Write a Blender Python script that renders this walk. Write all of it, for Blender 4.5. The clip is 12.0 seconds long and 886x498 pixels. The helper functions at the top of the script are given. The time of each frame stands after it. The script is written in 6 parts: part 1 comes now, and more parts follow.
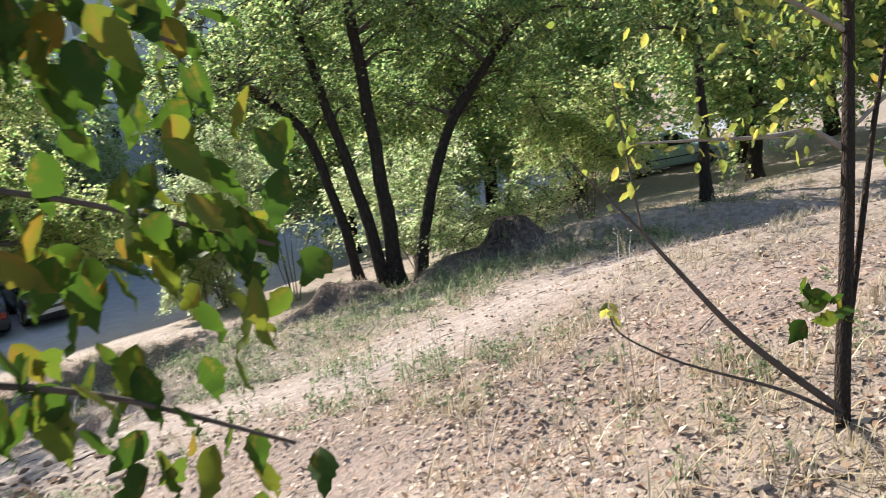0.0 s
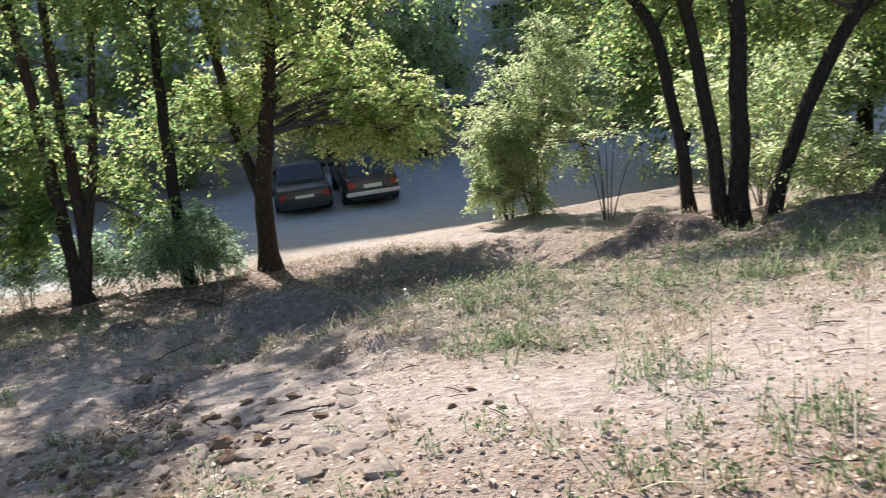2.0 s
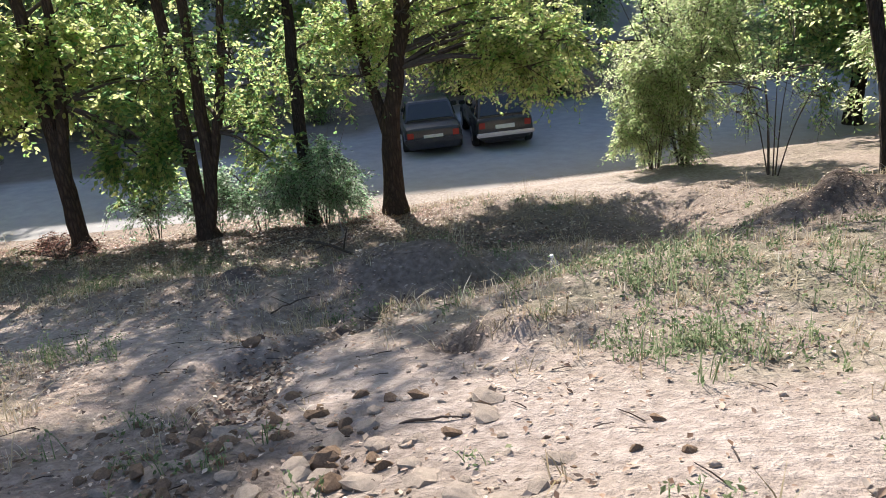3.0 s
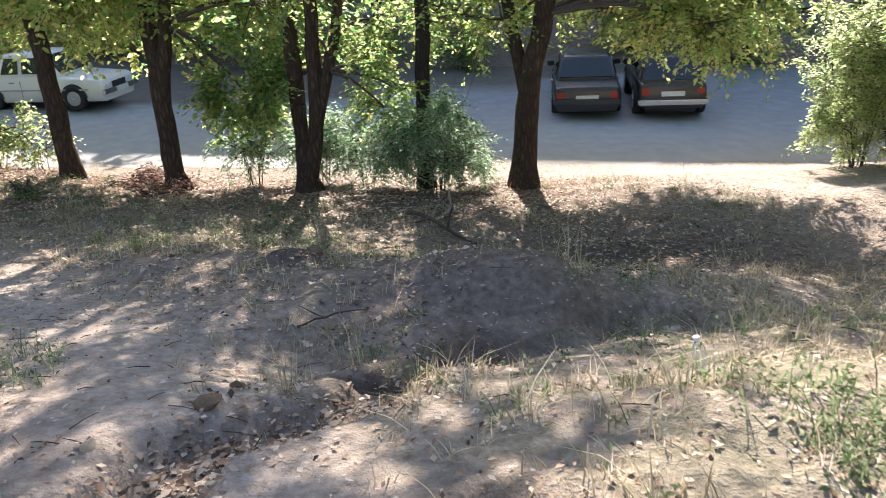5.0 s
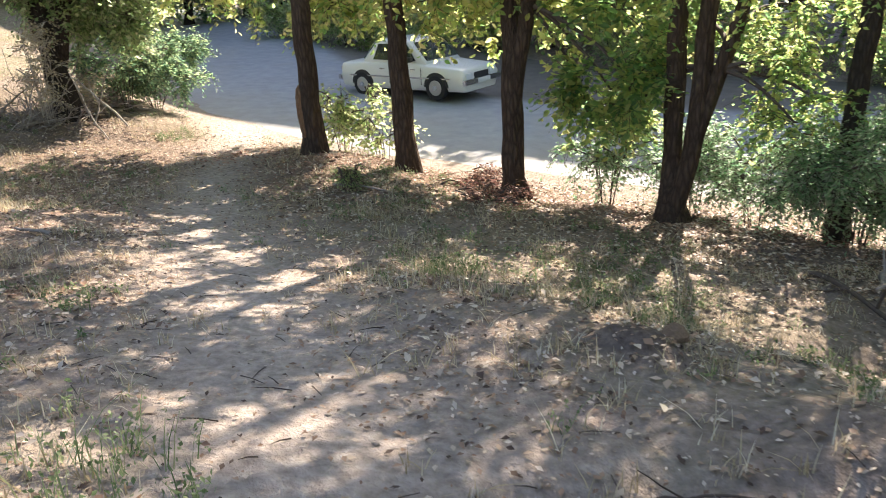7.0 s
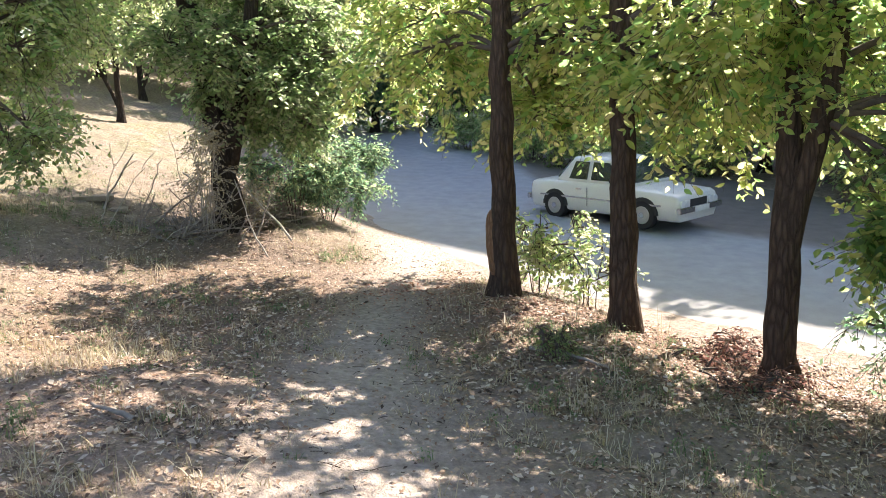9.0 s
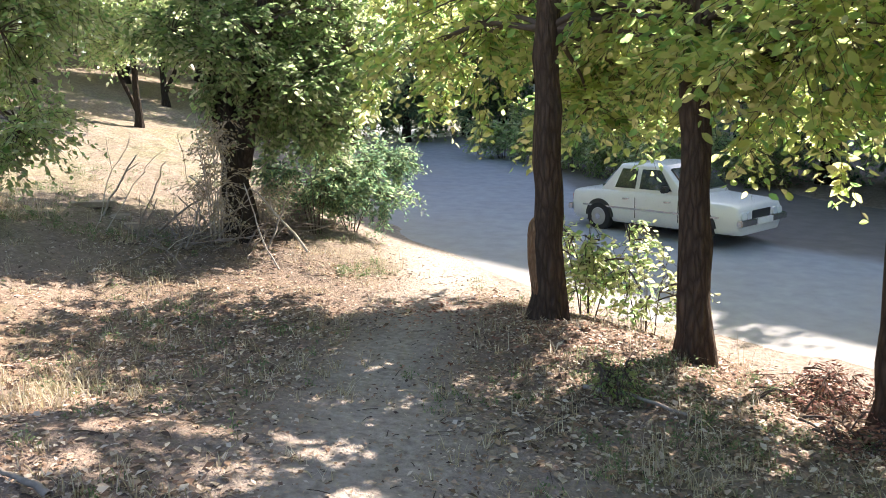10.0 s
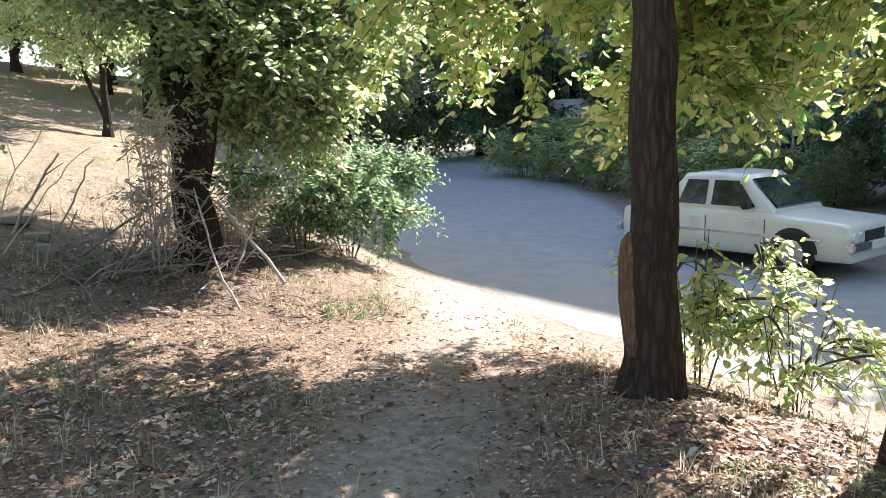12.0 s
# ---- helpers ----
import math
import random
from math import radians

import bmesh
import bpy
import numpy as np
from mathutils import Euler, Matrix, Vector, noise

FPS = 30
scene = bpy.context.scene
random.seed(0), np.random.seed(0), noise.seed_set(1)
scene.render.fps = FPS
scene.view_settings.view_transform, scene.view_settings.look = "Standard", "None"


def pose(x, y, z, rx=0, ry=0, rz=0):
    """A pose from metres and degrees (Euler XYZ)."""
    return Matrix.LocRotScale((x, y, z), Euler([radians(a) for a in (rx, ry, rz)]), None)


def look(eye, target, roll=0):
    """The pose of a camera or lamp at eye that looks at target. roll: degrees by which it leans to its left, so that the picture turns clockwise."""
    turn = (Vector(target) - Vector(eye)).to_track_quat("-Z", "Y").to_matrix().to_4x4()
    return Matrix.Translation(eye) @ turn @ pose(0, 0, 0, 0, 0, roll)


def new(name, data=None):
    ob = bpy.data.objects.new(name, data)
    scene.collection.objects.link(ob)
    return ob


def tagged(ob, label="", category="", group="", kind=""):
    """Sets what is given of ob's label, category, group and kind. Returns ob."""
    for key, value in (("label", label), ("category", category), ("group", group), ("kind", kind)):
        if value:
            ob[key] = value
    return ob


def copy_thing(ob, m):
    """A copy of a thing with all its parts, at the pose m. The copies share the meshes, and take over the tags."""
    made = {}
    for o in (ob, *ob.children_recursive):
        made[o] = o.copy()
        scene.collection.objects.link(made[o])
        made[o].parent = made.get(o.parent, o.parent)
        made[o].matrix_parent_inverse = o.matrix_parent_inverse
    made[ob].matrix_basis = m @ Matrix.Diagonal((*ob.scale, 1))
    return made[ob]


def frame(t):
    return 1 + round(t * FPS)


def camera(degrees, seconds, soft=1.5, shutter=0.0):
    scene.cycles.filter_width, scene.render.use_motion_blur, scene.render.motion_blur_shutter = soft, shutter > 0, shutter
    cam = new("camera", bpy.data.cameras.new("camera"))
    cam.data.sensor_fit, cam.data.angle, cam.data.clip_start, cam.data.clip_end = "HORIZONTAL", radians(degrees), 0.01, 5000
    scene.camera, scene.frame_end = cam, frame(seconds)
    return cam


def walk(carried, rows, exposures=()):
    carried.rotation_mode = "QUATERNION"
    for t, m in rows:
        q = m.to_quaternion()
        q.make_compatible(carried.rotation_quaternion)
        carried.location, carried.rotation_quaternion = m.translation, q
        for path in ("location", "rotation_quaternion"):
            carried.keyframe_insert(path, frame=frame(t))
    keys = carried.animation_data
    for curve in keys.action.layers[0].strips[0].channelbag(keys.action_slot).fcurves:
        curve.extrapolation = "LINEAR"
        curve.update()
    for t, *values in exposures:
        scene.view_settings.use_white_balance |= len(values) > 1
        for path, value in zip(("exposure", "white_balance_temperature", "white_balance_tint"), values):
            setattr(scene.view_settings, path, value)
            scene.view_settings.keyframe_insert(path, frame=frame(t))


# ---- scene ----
# ---- camera and walk ----
cam = camera(57.58, 12.0, soft=0.8, shutter=0.15)
PATH = [
    (0.0, 0.0, 0.0, 1.695, 77.07, 8.25, -0.0),
    (0.5, -0.001, 0.655, 1.567, 78.46, 7.78, -6.81),
    (1.0, -0.037, 1.144, 1.496, 76.63, 6.71, -0.91),
    (1.5, -0.188, 1.61, 1.423, 75.19, 5.76, 11.99),
    (2.0, -0.445, 2.04, 1.372, 73.46, 5.82, 23.54),
    (2.5, -0.751, 2.537, 1.283, 71.6, 5.88, 32.76),
    (2.7, -0.907, 2.704, 1.246, 70.85, 5.77, 32.74),
    (4.3, -1.827, 4.26, 0.904, 67.8, 4.12, 36.03),
    (4.5, -1.906, 4.517, 0.861, 67.79, 3.73, 38.34),
    (5.0, -2.166, 5.061, 0.802, 67.69, 2.85, 45.26),
    (5.5, -2.571, 5.478, 0.68, 69.08, 2.5, 52.82),
    (6.0, -3.095, 5.892, 0.494, 70.32, 2.17, 59.39),
    (6.5, -3.715, 6.18, 0.336, 69.15, 2.74, 64.86),
    (7.0, -4.382, 6.406, 0.179, 69.73, 3.14, 70.92),
    (7.5, -5.144, 6.481, 0.102, 72.01, 3.43, 76.72),
    (7.7, -5.466, 6.497, 0.101, 73.02, 3.82, 78.73),
    (9.3, -7.658, 6.644, -0.099, 79.0, 1.52, 83.89),
    (9.5, -7.951, 6.669, -0.167, 79.57, 1.45, 84.42),
    (10.0, -8.654, 6.748, -0.319, 79.11, 1.86, 85.61),
    (10.5, -9.455, 6.729, -0.468, 79.17, 2.18, 86.89),
    (11.0, -10.258, 6.74, -0.643, 80.5, 1.98, 87.34),
    (11.5, -11.08, 6.752, -0.751, 81.67, 1.78, 86.99),
    (12.0, -11.802, 6.781, -0.884, 81.14, 1.85, 86.24),
]
EXPOSURES = [(0.0, 1.2, 6500, 11), (1.0, 1.1, 6450, 12), (2.5, 1.15, 6500, 13), (4.5, 1.48, 6750, 14), (6.0, 2.05, 6900, 14), (7.0, 1.95, 7300, 14), (7.5, 2.05, 7050, 13), (9.5, 2.0, 6950, 14), (12.0, 1.98, 6750, 15)]
walk(cam, [(t, pose(x, y, z, rx, ry, rz)) for t, x, y, z, rx, ry, rz in PATH], EXPOSURES)

# ---- light: a clear day, the sun behind the apartment block across the lane ----
SUN_EL, SUN_AZ = 36.0, -45.0  # azimuth from +y towards +x
world = bpy.data.worlds.new("world")
scene.world = world
world.use_nodes = True
wt = world.node_tree
sky = wt.nodes.new("ShaderNodeTexSky")
sky.sky_type, sky.sun_disc = "NISHITA", False
sky.sun_elevation, sky.sun_rotation = radians(SUN_EL), radians(SUN_AZ)
wt.links.new(sky.outputs[0], wt.nodes["Background"].inputs[0])
wt.nodes["Background"].inputs[1].default_value = 0.108
sun = new("sun", bpy.data.lights.new("sun", "SUN"))
sun.data.energy, sun.data.angle, sun.data.color = 4.7, radians(0.5), (1.0, 0.94, 0.85)
sd = Vector((math.sin(radians(SUN_AZ)) * math.cos(radians(SUN_EL)), math.cos(radians(SUN_AZ)) * math.cos(radians(SUN_EL)), math.sin(radians(SUN_EL))))
sun.matrix_world = look(sd * 60, (0, 0, 0))

# ---- materials ----
def material(name, rough=0.8, metal=0.0, spec=0.3):
    m = bpy.data.materials.new(name)
    m.use_nodes = True
    nt = m.node_tree
    b = nt.nodes["Principled BSDF"]
    b.inputs["Roughness"].default_value = rough
    b.inputs["Metallic"].default_value = metal
    b.inputs["Specular IOR Level"].default_value = spec
    return m, nt, b


def node(nt, kind, **inputs):
    n = nt.nodes.new(kind)
    for k, v in inputs.items():
        n.inputs[k.replace("_", " ")].default_value = v
    return n


def ramp(nt, fac, stops):
    r = nt.nodes.new("ShaderNodeValToRGB")
    e = r.color_ramp.elements
    while len(e) < len(stops):
        e.new(0.5)
    for el, (p, c) in zip(e, stops):
        el.position, el.color = p, (*c, 1)
    nt.links.new(fac, r.inputs[0])
    return r.outputs[0]


def coords(nt, scale=(1, 1, 1)):
    c = nt.nodes.new("ShaderNodeTexCoord")
    mp = nt.nodes.new("ShaderNodeMapping")
    mp.inputs["Scale"].default_value = scale
    nt.links.new(c.outputs["Object"], mp.inputs[0])
    return mp.outputs[0]


def noise_out(nt, vec, scale, detail=4.0, rough=0.6):
    n = node(nt, "ShaderNodeTexNoise", Scale=scale, Detail=detail, Roughness=rough)
    nt.links.new(vec, n.inputs["Vector"])
    return n.outputs[0]


def mix(nt, fac, a, b, blend="MIX"):
    n = nt.nodes.new("ShaderNodeMix")
    n.data_type, n.blend_type = "RGBA", blend
    for sock, v in ((n.inputs[0], fac), (n.inputs[6], a), (n.inputs[7], b)):
        if isinstance(v, (int, float)):
            sock.default_value = v
        elif isinstance(v, tuple):
            sock.default_value = (*v, 1)
        else:
            nt.links.new(v, sock)
    return n.outputs[2]


def calc(nt, op, a, b):
    n = nt.nodes.new("ShaderNodeMath")
    n.operation = op
    n.use_clamp = op in ("MULTIPLY", "ADD")
    for sock, v in ((n.inputs[0], a), (n.inputs[1], b)):
        if isinstance(v, (int, float)):
            sock.default_value = v
        else:
            nt.links.new(v, sock)
    return n.outputs[0]


def relief(nt, b, height, strength, dist):
    n = node(nt, "ShaderNodeBump", Strength=strength, Distance=dist)
    nt.links.new(height, n.inputs["Height"])
    nt.links.new(n.outputs[0], b.inputs["Normal"])


def attribute(nt, name):
    a = nt.nodes.new("ShaderNodeAttribute")
    a.attribute_name = name
    return a.outputs["Fac"]


def soil_material():
    m, nt, b = material("hillside soil", 0.95, 0, 0.1)
    v = coords(nt)
    big, mid, fine, grit = (noise_out(nt, v, s, d) for s, d in ((0.35, 3), (2.3, 5), (14, 6), (60, 4)))
    dust = ramp(nt, mid, [(0.3, (0.296, 0.231, 0.189)), (0.55, (0.404, 0.323, 0.273)), (0.75, (0.494, 0.405, 0.351))])
    dust = mix(nt, 0.6, dust, ramp(nt, fine, [(0.32, (0.170, 0.131, 0.106)), (0.5, (0.377, 0.301, 0.254)), (0.68, (0.593, 0.497, 0.439))]))
    straw = ramp(nt, fine, [(0.3, (0.16, 0.14, 0.09)), (0.55, (0.34, 0.30, 0.21)), (0.75, (0.50, 0.45, 0.33))])
    green = ramp(nt, fine, [(0.3, (0.09, 0.10, 0.04)), (0.7, (0.25, 0.25, 0.12))])
    litter = ramp(nt, noise_out(nt, v, 38, 5, 0.7), [(0.36, (0.075, 0.042, 0.03)), (0.5, (0.22, 0.13, 0.09)), (0.62, (0.41, 0.285, 0.21))])
    fac = lambda name, n, lo: calc(nt, "MULTIPLY", calc(nt, "MULTIPLY", attribute(nt, name), ramp(nt, n, [(lo, (0, 0, 0)), (lo + 0.2, (1, 1, 1))])), 0.9)
    c = mix(nt, fac("straw", mid, 0.32), dust, straw)
    c = mix(nt, fac("green", mid, 0.36), c, green)
    c = mix(nt, fac("litter", fine, 0.34), c, litter)
    c = mix(nt, calc(nt, "MULTIPLY", ramp(nt, grit, [(0.62, (0, 0, 0)), (0.72, (1, 1, 1))]), 0.45), c, (0.14, 0.105, 0.08))
    c = mix(nt, calc(nt, "MULTIPLY", ramp(nt, big, [(0.4, (0, 0, 0)), (0.7, (1, 1, 1))]), 0.3), c, (0.25, 0.195, 0.155))
    c = mix(nt, calc(nt, "MULTIPLY", ramp(nt, noise_out(nt, v, 5.5, 7, 0.72), [(0.5, (0, 0, 0)), (0.62, (1, 1, 1))]), 0.5), c, (0.2, 0.155, 0.12))
    c = mix(nt, calc(nt, "MULTIPLY", attribute(nt, "pale"), 0.8), c, ramp(nt, fine, [(0.33, (0.36, 0.31, 0.27)), (0.5, (0.50, 0.44, 0.39)), (0.68, (0.62, 0.56, 0.50))]))
    # dark earth, with the shade on heaps and hollows put into the colour
    c = mix(nt, attribute(nt, "loam_shade"), c, ramp(nt, fine, [(0.33, (0.03, 0.023, 0.019)), (0.5, (0.075, 0.056, 0.046)), (0.68, (0.165, 0.13, 0.105))]))
    c = mix(nt, 1.0, c, (0.86, 0.85, 0.85), "MULTIPLY")
    nt.links.new(c, b.inputs["Base Color"])
    relief(nt, b, calc(nt, "ADD", calc(nt, "MULTIPLY", fine, 0.7), calc(nt, "MULTIPLY", grit, 0.3)), 1.0, 0.06)
    return m


def lane_material():
    m, nt, b = material("worn dusty asphalt", 0.85, 0, 0.25)
    v = coords(nt)
    big, mid, grit = noise_out(nt, v, 0.5, 4), noise_out(nt, v, 3.0, 5), noise_out(nt, v, 90, 3)
    c = ramp(nt, mid, [(0.3, (0.30, 0.315, 0.345)), (0.7, (0.39, 0.41, 0.445))])
    c = mix(nt, calc(nt, "MULTIPLY", ramp(nt, big, [(0.45, (0, 0, 0)), (0.65, (1, 1, 1))]), 0.35), c, (0.36, 0.34, 0.31))
    c = mix(nt, attribute(nt, "dust"), c, mix(nt, mid, (0.37, 0.315, 0.26), (0.51, 0.445, 0.385)))
    c = mix(nt, attribute(nt, "verge"), c, mix(nt, mid, (0.11, 0.095, 0.08), (0.26, 0.22, 0.185)))
    c = mix(nt, calc(nt, "MULTIPLY", grit, 0.35), c, (0.12, 0.12, 0.12))
    nt.links.new(c, b.inputs["Base Color"])
    relief(nt, b, grit, 0.4, 0.01)
    return m


def bark_material(name, dark, light, scale=1.0):
    m, nt, b = material(name, 0.92, 0, 0.15)
    v = coords(nt, (27 * scale, 27 * scale, 6.0 * scale))
    w = nt.nodes.new("ShaderNodeTexVoronoi")
    w.feature = "DISTANCE_TO_EDGE"
    w.inputs["Scale"].default_value = 1.3
    warp = mix(nt, 0.45, v, noise_col(nt, v, 1.2))
    nt.links.new(warp, w.inputs["Vector"])
    n = noise_out(nt, v, 2.5, 6)
    ridge = calc(nt, "MULTIPLY", w.outputs["Distance"], 1.5)
    c = mix(nt, ridge, dark, mix(nt, n, tuple(0.6 * q for q in light), light))
    c = mix(nt, calc(nt, "MULTIPLY", noise_out(nt, coords(nt), 1.7, 3), 0.5), c, tuple(0.55 * q for q in light))
    nt.links.new(c, b.inputs["Base Color"])
    relief(nt, b, calc(nt, "ADD", ridge, calc(nt, "MULTIPLY", n, 0.5)), 1.0, 0.045)
    return m


def noise_col(nt, vec, scale):
    n = node(nt, "ShaderNodeTexNoise", Scale=scale, Detail=3)
    nt.links.new(vec, n.inputs["Vector"])
    return n.outputs[1]


def leaf_material(name, stops, through_gain=1.0, shine=0.35, share=0.65, own=0.75):
    """Thin leaves: colour varies leaf by leaf, light passes through them."""
    m, nt, b = material(name, 0.5, 0, shine)
    g = nt.nodes.new("ShaderNodeNewGeometry")
    v = coords(nt)
    f = calc(nt, "ADD", calc(nt, "MULTIPLY", g.outputs["Random Per Island"], own), calc(nt, "MULTIPLY", noise_out(nt, v, 0.9, 2), 1.0 - own))
    c = ramp(nt, f, stops)
    nt.links.new(c, b.inputs["Base Color"])
    t = nt.nodes.new("ShaderNodeBsdfTranslucent")
    lit = [(p, tuple(min(0.8, q * k * through_gain) for q, k in zip(col, (4.6, 4.6, 6.6)))) for p, col in stops]
    nt.links.new(ramp(nt, f, lit), t.inputs[0])
    ms = nt.nodes.new("ShaderNodeMixShader")
    ms.inputs[0].default_value = share
    nt.links.new(b.outputs[0], ms.inputs[1])
    nt.links.new(t.outputs[0], ms.inputs[2])
    nt.links.new(ms.outputs[0], nt.nodes["Material Output"].inputs[0])
    return m


def plain_material(name, colour, rough=0.6, metal=0.0, spec=0.4, vary=0.15, scale=6.0, bump=0.0):
    m, nt, b = material(name, rough, metal, spec)
    v = coords(nt)
    n = noise_out(nt, v, scale, 5)
    n2 = noise_out(nt, v, scale * 9, 3)
    f = calc(nt, "ADD", calc(nt, "MULTIPLY", n, 0.65), calc(nt, "MULTIPLY", n2, 0.35))
    c = ramp(nt, f, [(0.3, tuple(q * (1 - vary) for q in colour)), (0.7, tuple(min(1, q * (1 + vary)) for q in colour))])
    nt.links.new(c, b.inputs["Base Color"])
    if bump:
        relief(nt, b, n2, 0.5, bump)
    return m


def glass_material():
    m, nt, b = material("car glass", 0.06, 0, 0.6)
    b.inputs["Base Color"].default_value = (0.02, 0.026, 0.03, 1)
    b.inputs["Coat Weight"].default_value = 0.6
    return m


def paint_material(name, colour, dusty=0.2):
    m, nt, b = material(name, 0.3, 0, 0.5)
    v = coords(nt)
    n, n2 = noise_out(nt, v, 2.5, 5), noise_out(nt, v, 40, 3)
    c = mix(nt, calc(nt, "MULTIPLY", n, dusty), colour, (0.36, 0.32, 0.27))
    nt.links.new(c, b.inputs["Base Color"])
    nt.links.new(ramp(nt, n2, [(0.3, (0.22,) * 3), (0.7, (0.42,) * 3)]), b.inputs["Roughness"])
    b.inputs["Coat Weight"].default_value = 0.4
    return m


SOIL, LANE = soil_material(), lane_material()
BARK_ROW = bark_material("furrowed elm bark", (0.028, 0.018, 0.012), (0.2, 0.132, 0.09))
BARK_DARK = bark_material("dark bark", (0.02, 0.015, 0.012), (0.115, 0.09, 0.07), 1.2)
BARK_PALE = bark_material("pale torn wood", (0.2, 0.10, 0.05), (0.56, 0.33, 0.19), 1.6)
BARK_SAP = bark_material("smooth sapling bark", (0.05, 0.036, 0.028), (0.15, 0.115, 0.09), 5.0)
TWIG = plain_material("dry grey twig", (0.24, 0.2, 0.165), 0.9, vary=0.35, scale=20)
TWIG_PALE = plain_material("bleached dead wood", (0.42, 0.37, 0.31), 0.9, vary=0.3, scale=20)
TWIG_DARK = plain_material("brown twig", (0.085, 0.062, 0.048), 0.9, vary=0.35, scale=20)
LEAF_ROW = leaf_material("elm leaves", [(0.1, (0.037, 0.073, 0.025)), (0.4, (0.088, 0.141, 0.039)), (0.7, (0.164, 0.202, 0.051)), (0.95, (0.278, 0.258, 0.068))])
LEAF_YELLOW = leaf_material("yellowing leaves", [(0.1, (0.052, 0.108, 0.028)), (0.4, (0.120, 0.192, 0.038)), (0.68, (0.205, 0.255, 0.050)), (0.86, (0.32, 0.26, 0.060)), (0.98, (0.42, 0.20, 0.05))], 1.2)
LEAF_DARK = leaf_material("dark green leaves", [(0.1, (0.026, 0.054, 0.026)), (0.5, (0.064, 0.109, 0.044)), (0.9, (0.141, 0.179, 0.064))], 1.0, 0.55, 0.6)
LEAF_GREEN = leaf_material("fresh green leaves", [(0.1, (0.060, 0.109, 0.032)), (0.5, (0.127, 0.199, 0.050)), (0.9, (0.239, 0.276, 0.077))], 1.25, 0.35, 0.7)
LEAF_DEEP = leaf_material("deep green leaves", [(0.1, (0.038, 0.068, 0.022)), (0.5, (0.105, 0.152, 0.046)), (0.9, (0.23, 0.255, 0.08))], 1.25, 0.45, 0.55)
LEAF_MAPLE = leaf_material("maple leaves", [(0.1, (0.026, 0.052, 0.017)), (0.4, (0.067, 0.110, 0.028)), (0.7, (0.148, 0.177, 0.044)), (0.95, (0.295, 0.263, 0.068))], 0.95)
LEAF_GREY = leaf_material("privet leaves", [(0.1, (0.040, 0.090, 0.034)), (0.5, (0.095, 0.172, 0.062)), (0.9, (0.20, 0.285, 0.11))], 1.3, 0.5, 0.58)
WEED = leaf_material("weeds", [(0.2, (0.075, 0.115, 0.04)), (0.6, (0.14, 0.18, 0.075)), (0.9, (0.24, 0.25, 0.115))], 0.5, 0.2, 0.35)
STRAW = leaf_material("dry grass", [(0.2, (0.25, 0.20, 0.10)), (0.6, (0.42, 0.35, 0.20)), (0.9, (0.58, 0.52, 0.36))], 0.4, 0.2, 0.3)
DEAD = leaf_material("fallen leaves", [(0.1, (0.07, 0.045, 0.032)), (0.3, (0.27, 0.165, 0.105)), (0.62, (0.39, 0.28, 0.19)), (0.9, (0.58, 0.49, 0.385))], 0.25, 0.2, 0.15, 0.95)
RUSSET = leaf_material("russet dead leaves", [(0.1, (0.09, 0.035, 0.025)), (0.4, (0.25, 0.115, 0.07)), (0.8, (0.40, 0.23, 0.15))], 0.3, 0.2, 0.2, 0.95)
STONE = plain_material("dusty limestone", (0.34, 0.28, 0.225), 0.95, 0, 0.15, 0.3, 7, 0.02)
CLOD = plain_material("dry earth clod", (0.22, 0.15, 0.10), 0.97, 0, 0.1, 0.4, 12, 0.03)


# ---- helpers for building ----
def link_mesh(name, verts, faces, mat, parent=None, label="", smooth=False):
    me = bpy.data.meshes.new(name)
    verts = np.asarray(verts, dtype=np.float32)
    if isinstance(faces, np.ndarray):
        n, k = faces.shape
        me.vertices.add(len(verts))
        me.vertices.foreach_set("co", verts.ravel())
        me.loops.add(n * k)
        me.loops.foreach_set("vertex_index", faces.astype(np.int32).ravel())
        me.polygons.add(n)
        me.polygons.foreach_set("loop_start", np.arange(0, n * k, k, dtype=np.int32))
    else:
        me.from_pydata([tuple(map(float, p)) for p in verts], [], faces)
    me.materials.append(mat)
    me.update()
    me.validate()
    if smooth:
        me.polygons.foreach_set("use_smooth", np.ones(len(me.polygons), dtype=bool))
    ob = new(name, me)
    if parent:
        ob.parent = parent
    if label:
        ob["label"] = label
    return ob


def part(name, bm, mat, parent=None, label="", smooth=False):
    me = bpy.data.meshes.new(name)
    bm.normal_update()
    bm.to_mesh(me)
    bm.free()
    me.materials.append(mat)
    if smooth:
        for p in me.polygons:
            p.use_smooth = True
    ob = new(name, me)
    if parent:
        ob.parent = parent
    if label:
        ob["label"] = label
    return ob


def empty(name, place=(0, 0, 0), turn=0.0):
    ob = new(name)
    ob.matrix_world = pose(*place, 0, 0, turn)
    return ob


def clamp01(a):
    return np.clip(a, 0.0, 1.0)


def smooth_step(a, lo, hi):
    t = clamp01((a - lo) / (hi - lo))
    return t * t * (3 - 2 * t)


def value_noise(x, y, seed=0):
    """Smooth lattice noise in 0..1, for arrays."""
    xi, yi = np.floor(x).astype(np.int64), np.floor(y).astype(np.int64)
    fx, fy = x - xi, y - yi
    fx, fy = fx * fx * (3 - 2 * fx), fy * fy * (3 - 2 * fy)

    def h(a, b):
        n = (a * 374761393 + b * 668265263 + seed * 1274126177) & 0x7FFFFFFF
        n = ((n ^ (n >> 13)) * 1274126177) & 0x7FFFFFFF
        return ((n ^ (n >> 16)) & 0xFFFF) / 65535.0
    return (h(xi, yi) * (1 - fx) + h(xi + 1, yi) * fx) * (1 - fy) + (h(xi, yi + 1) * (1 - fx) + h(xi + 1, yi + 1) * fx) * fy


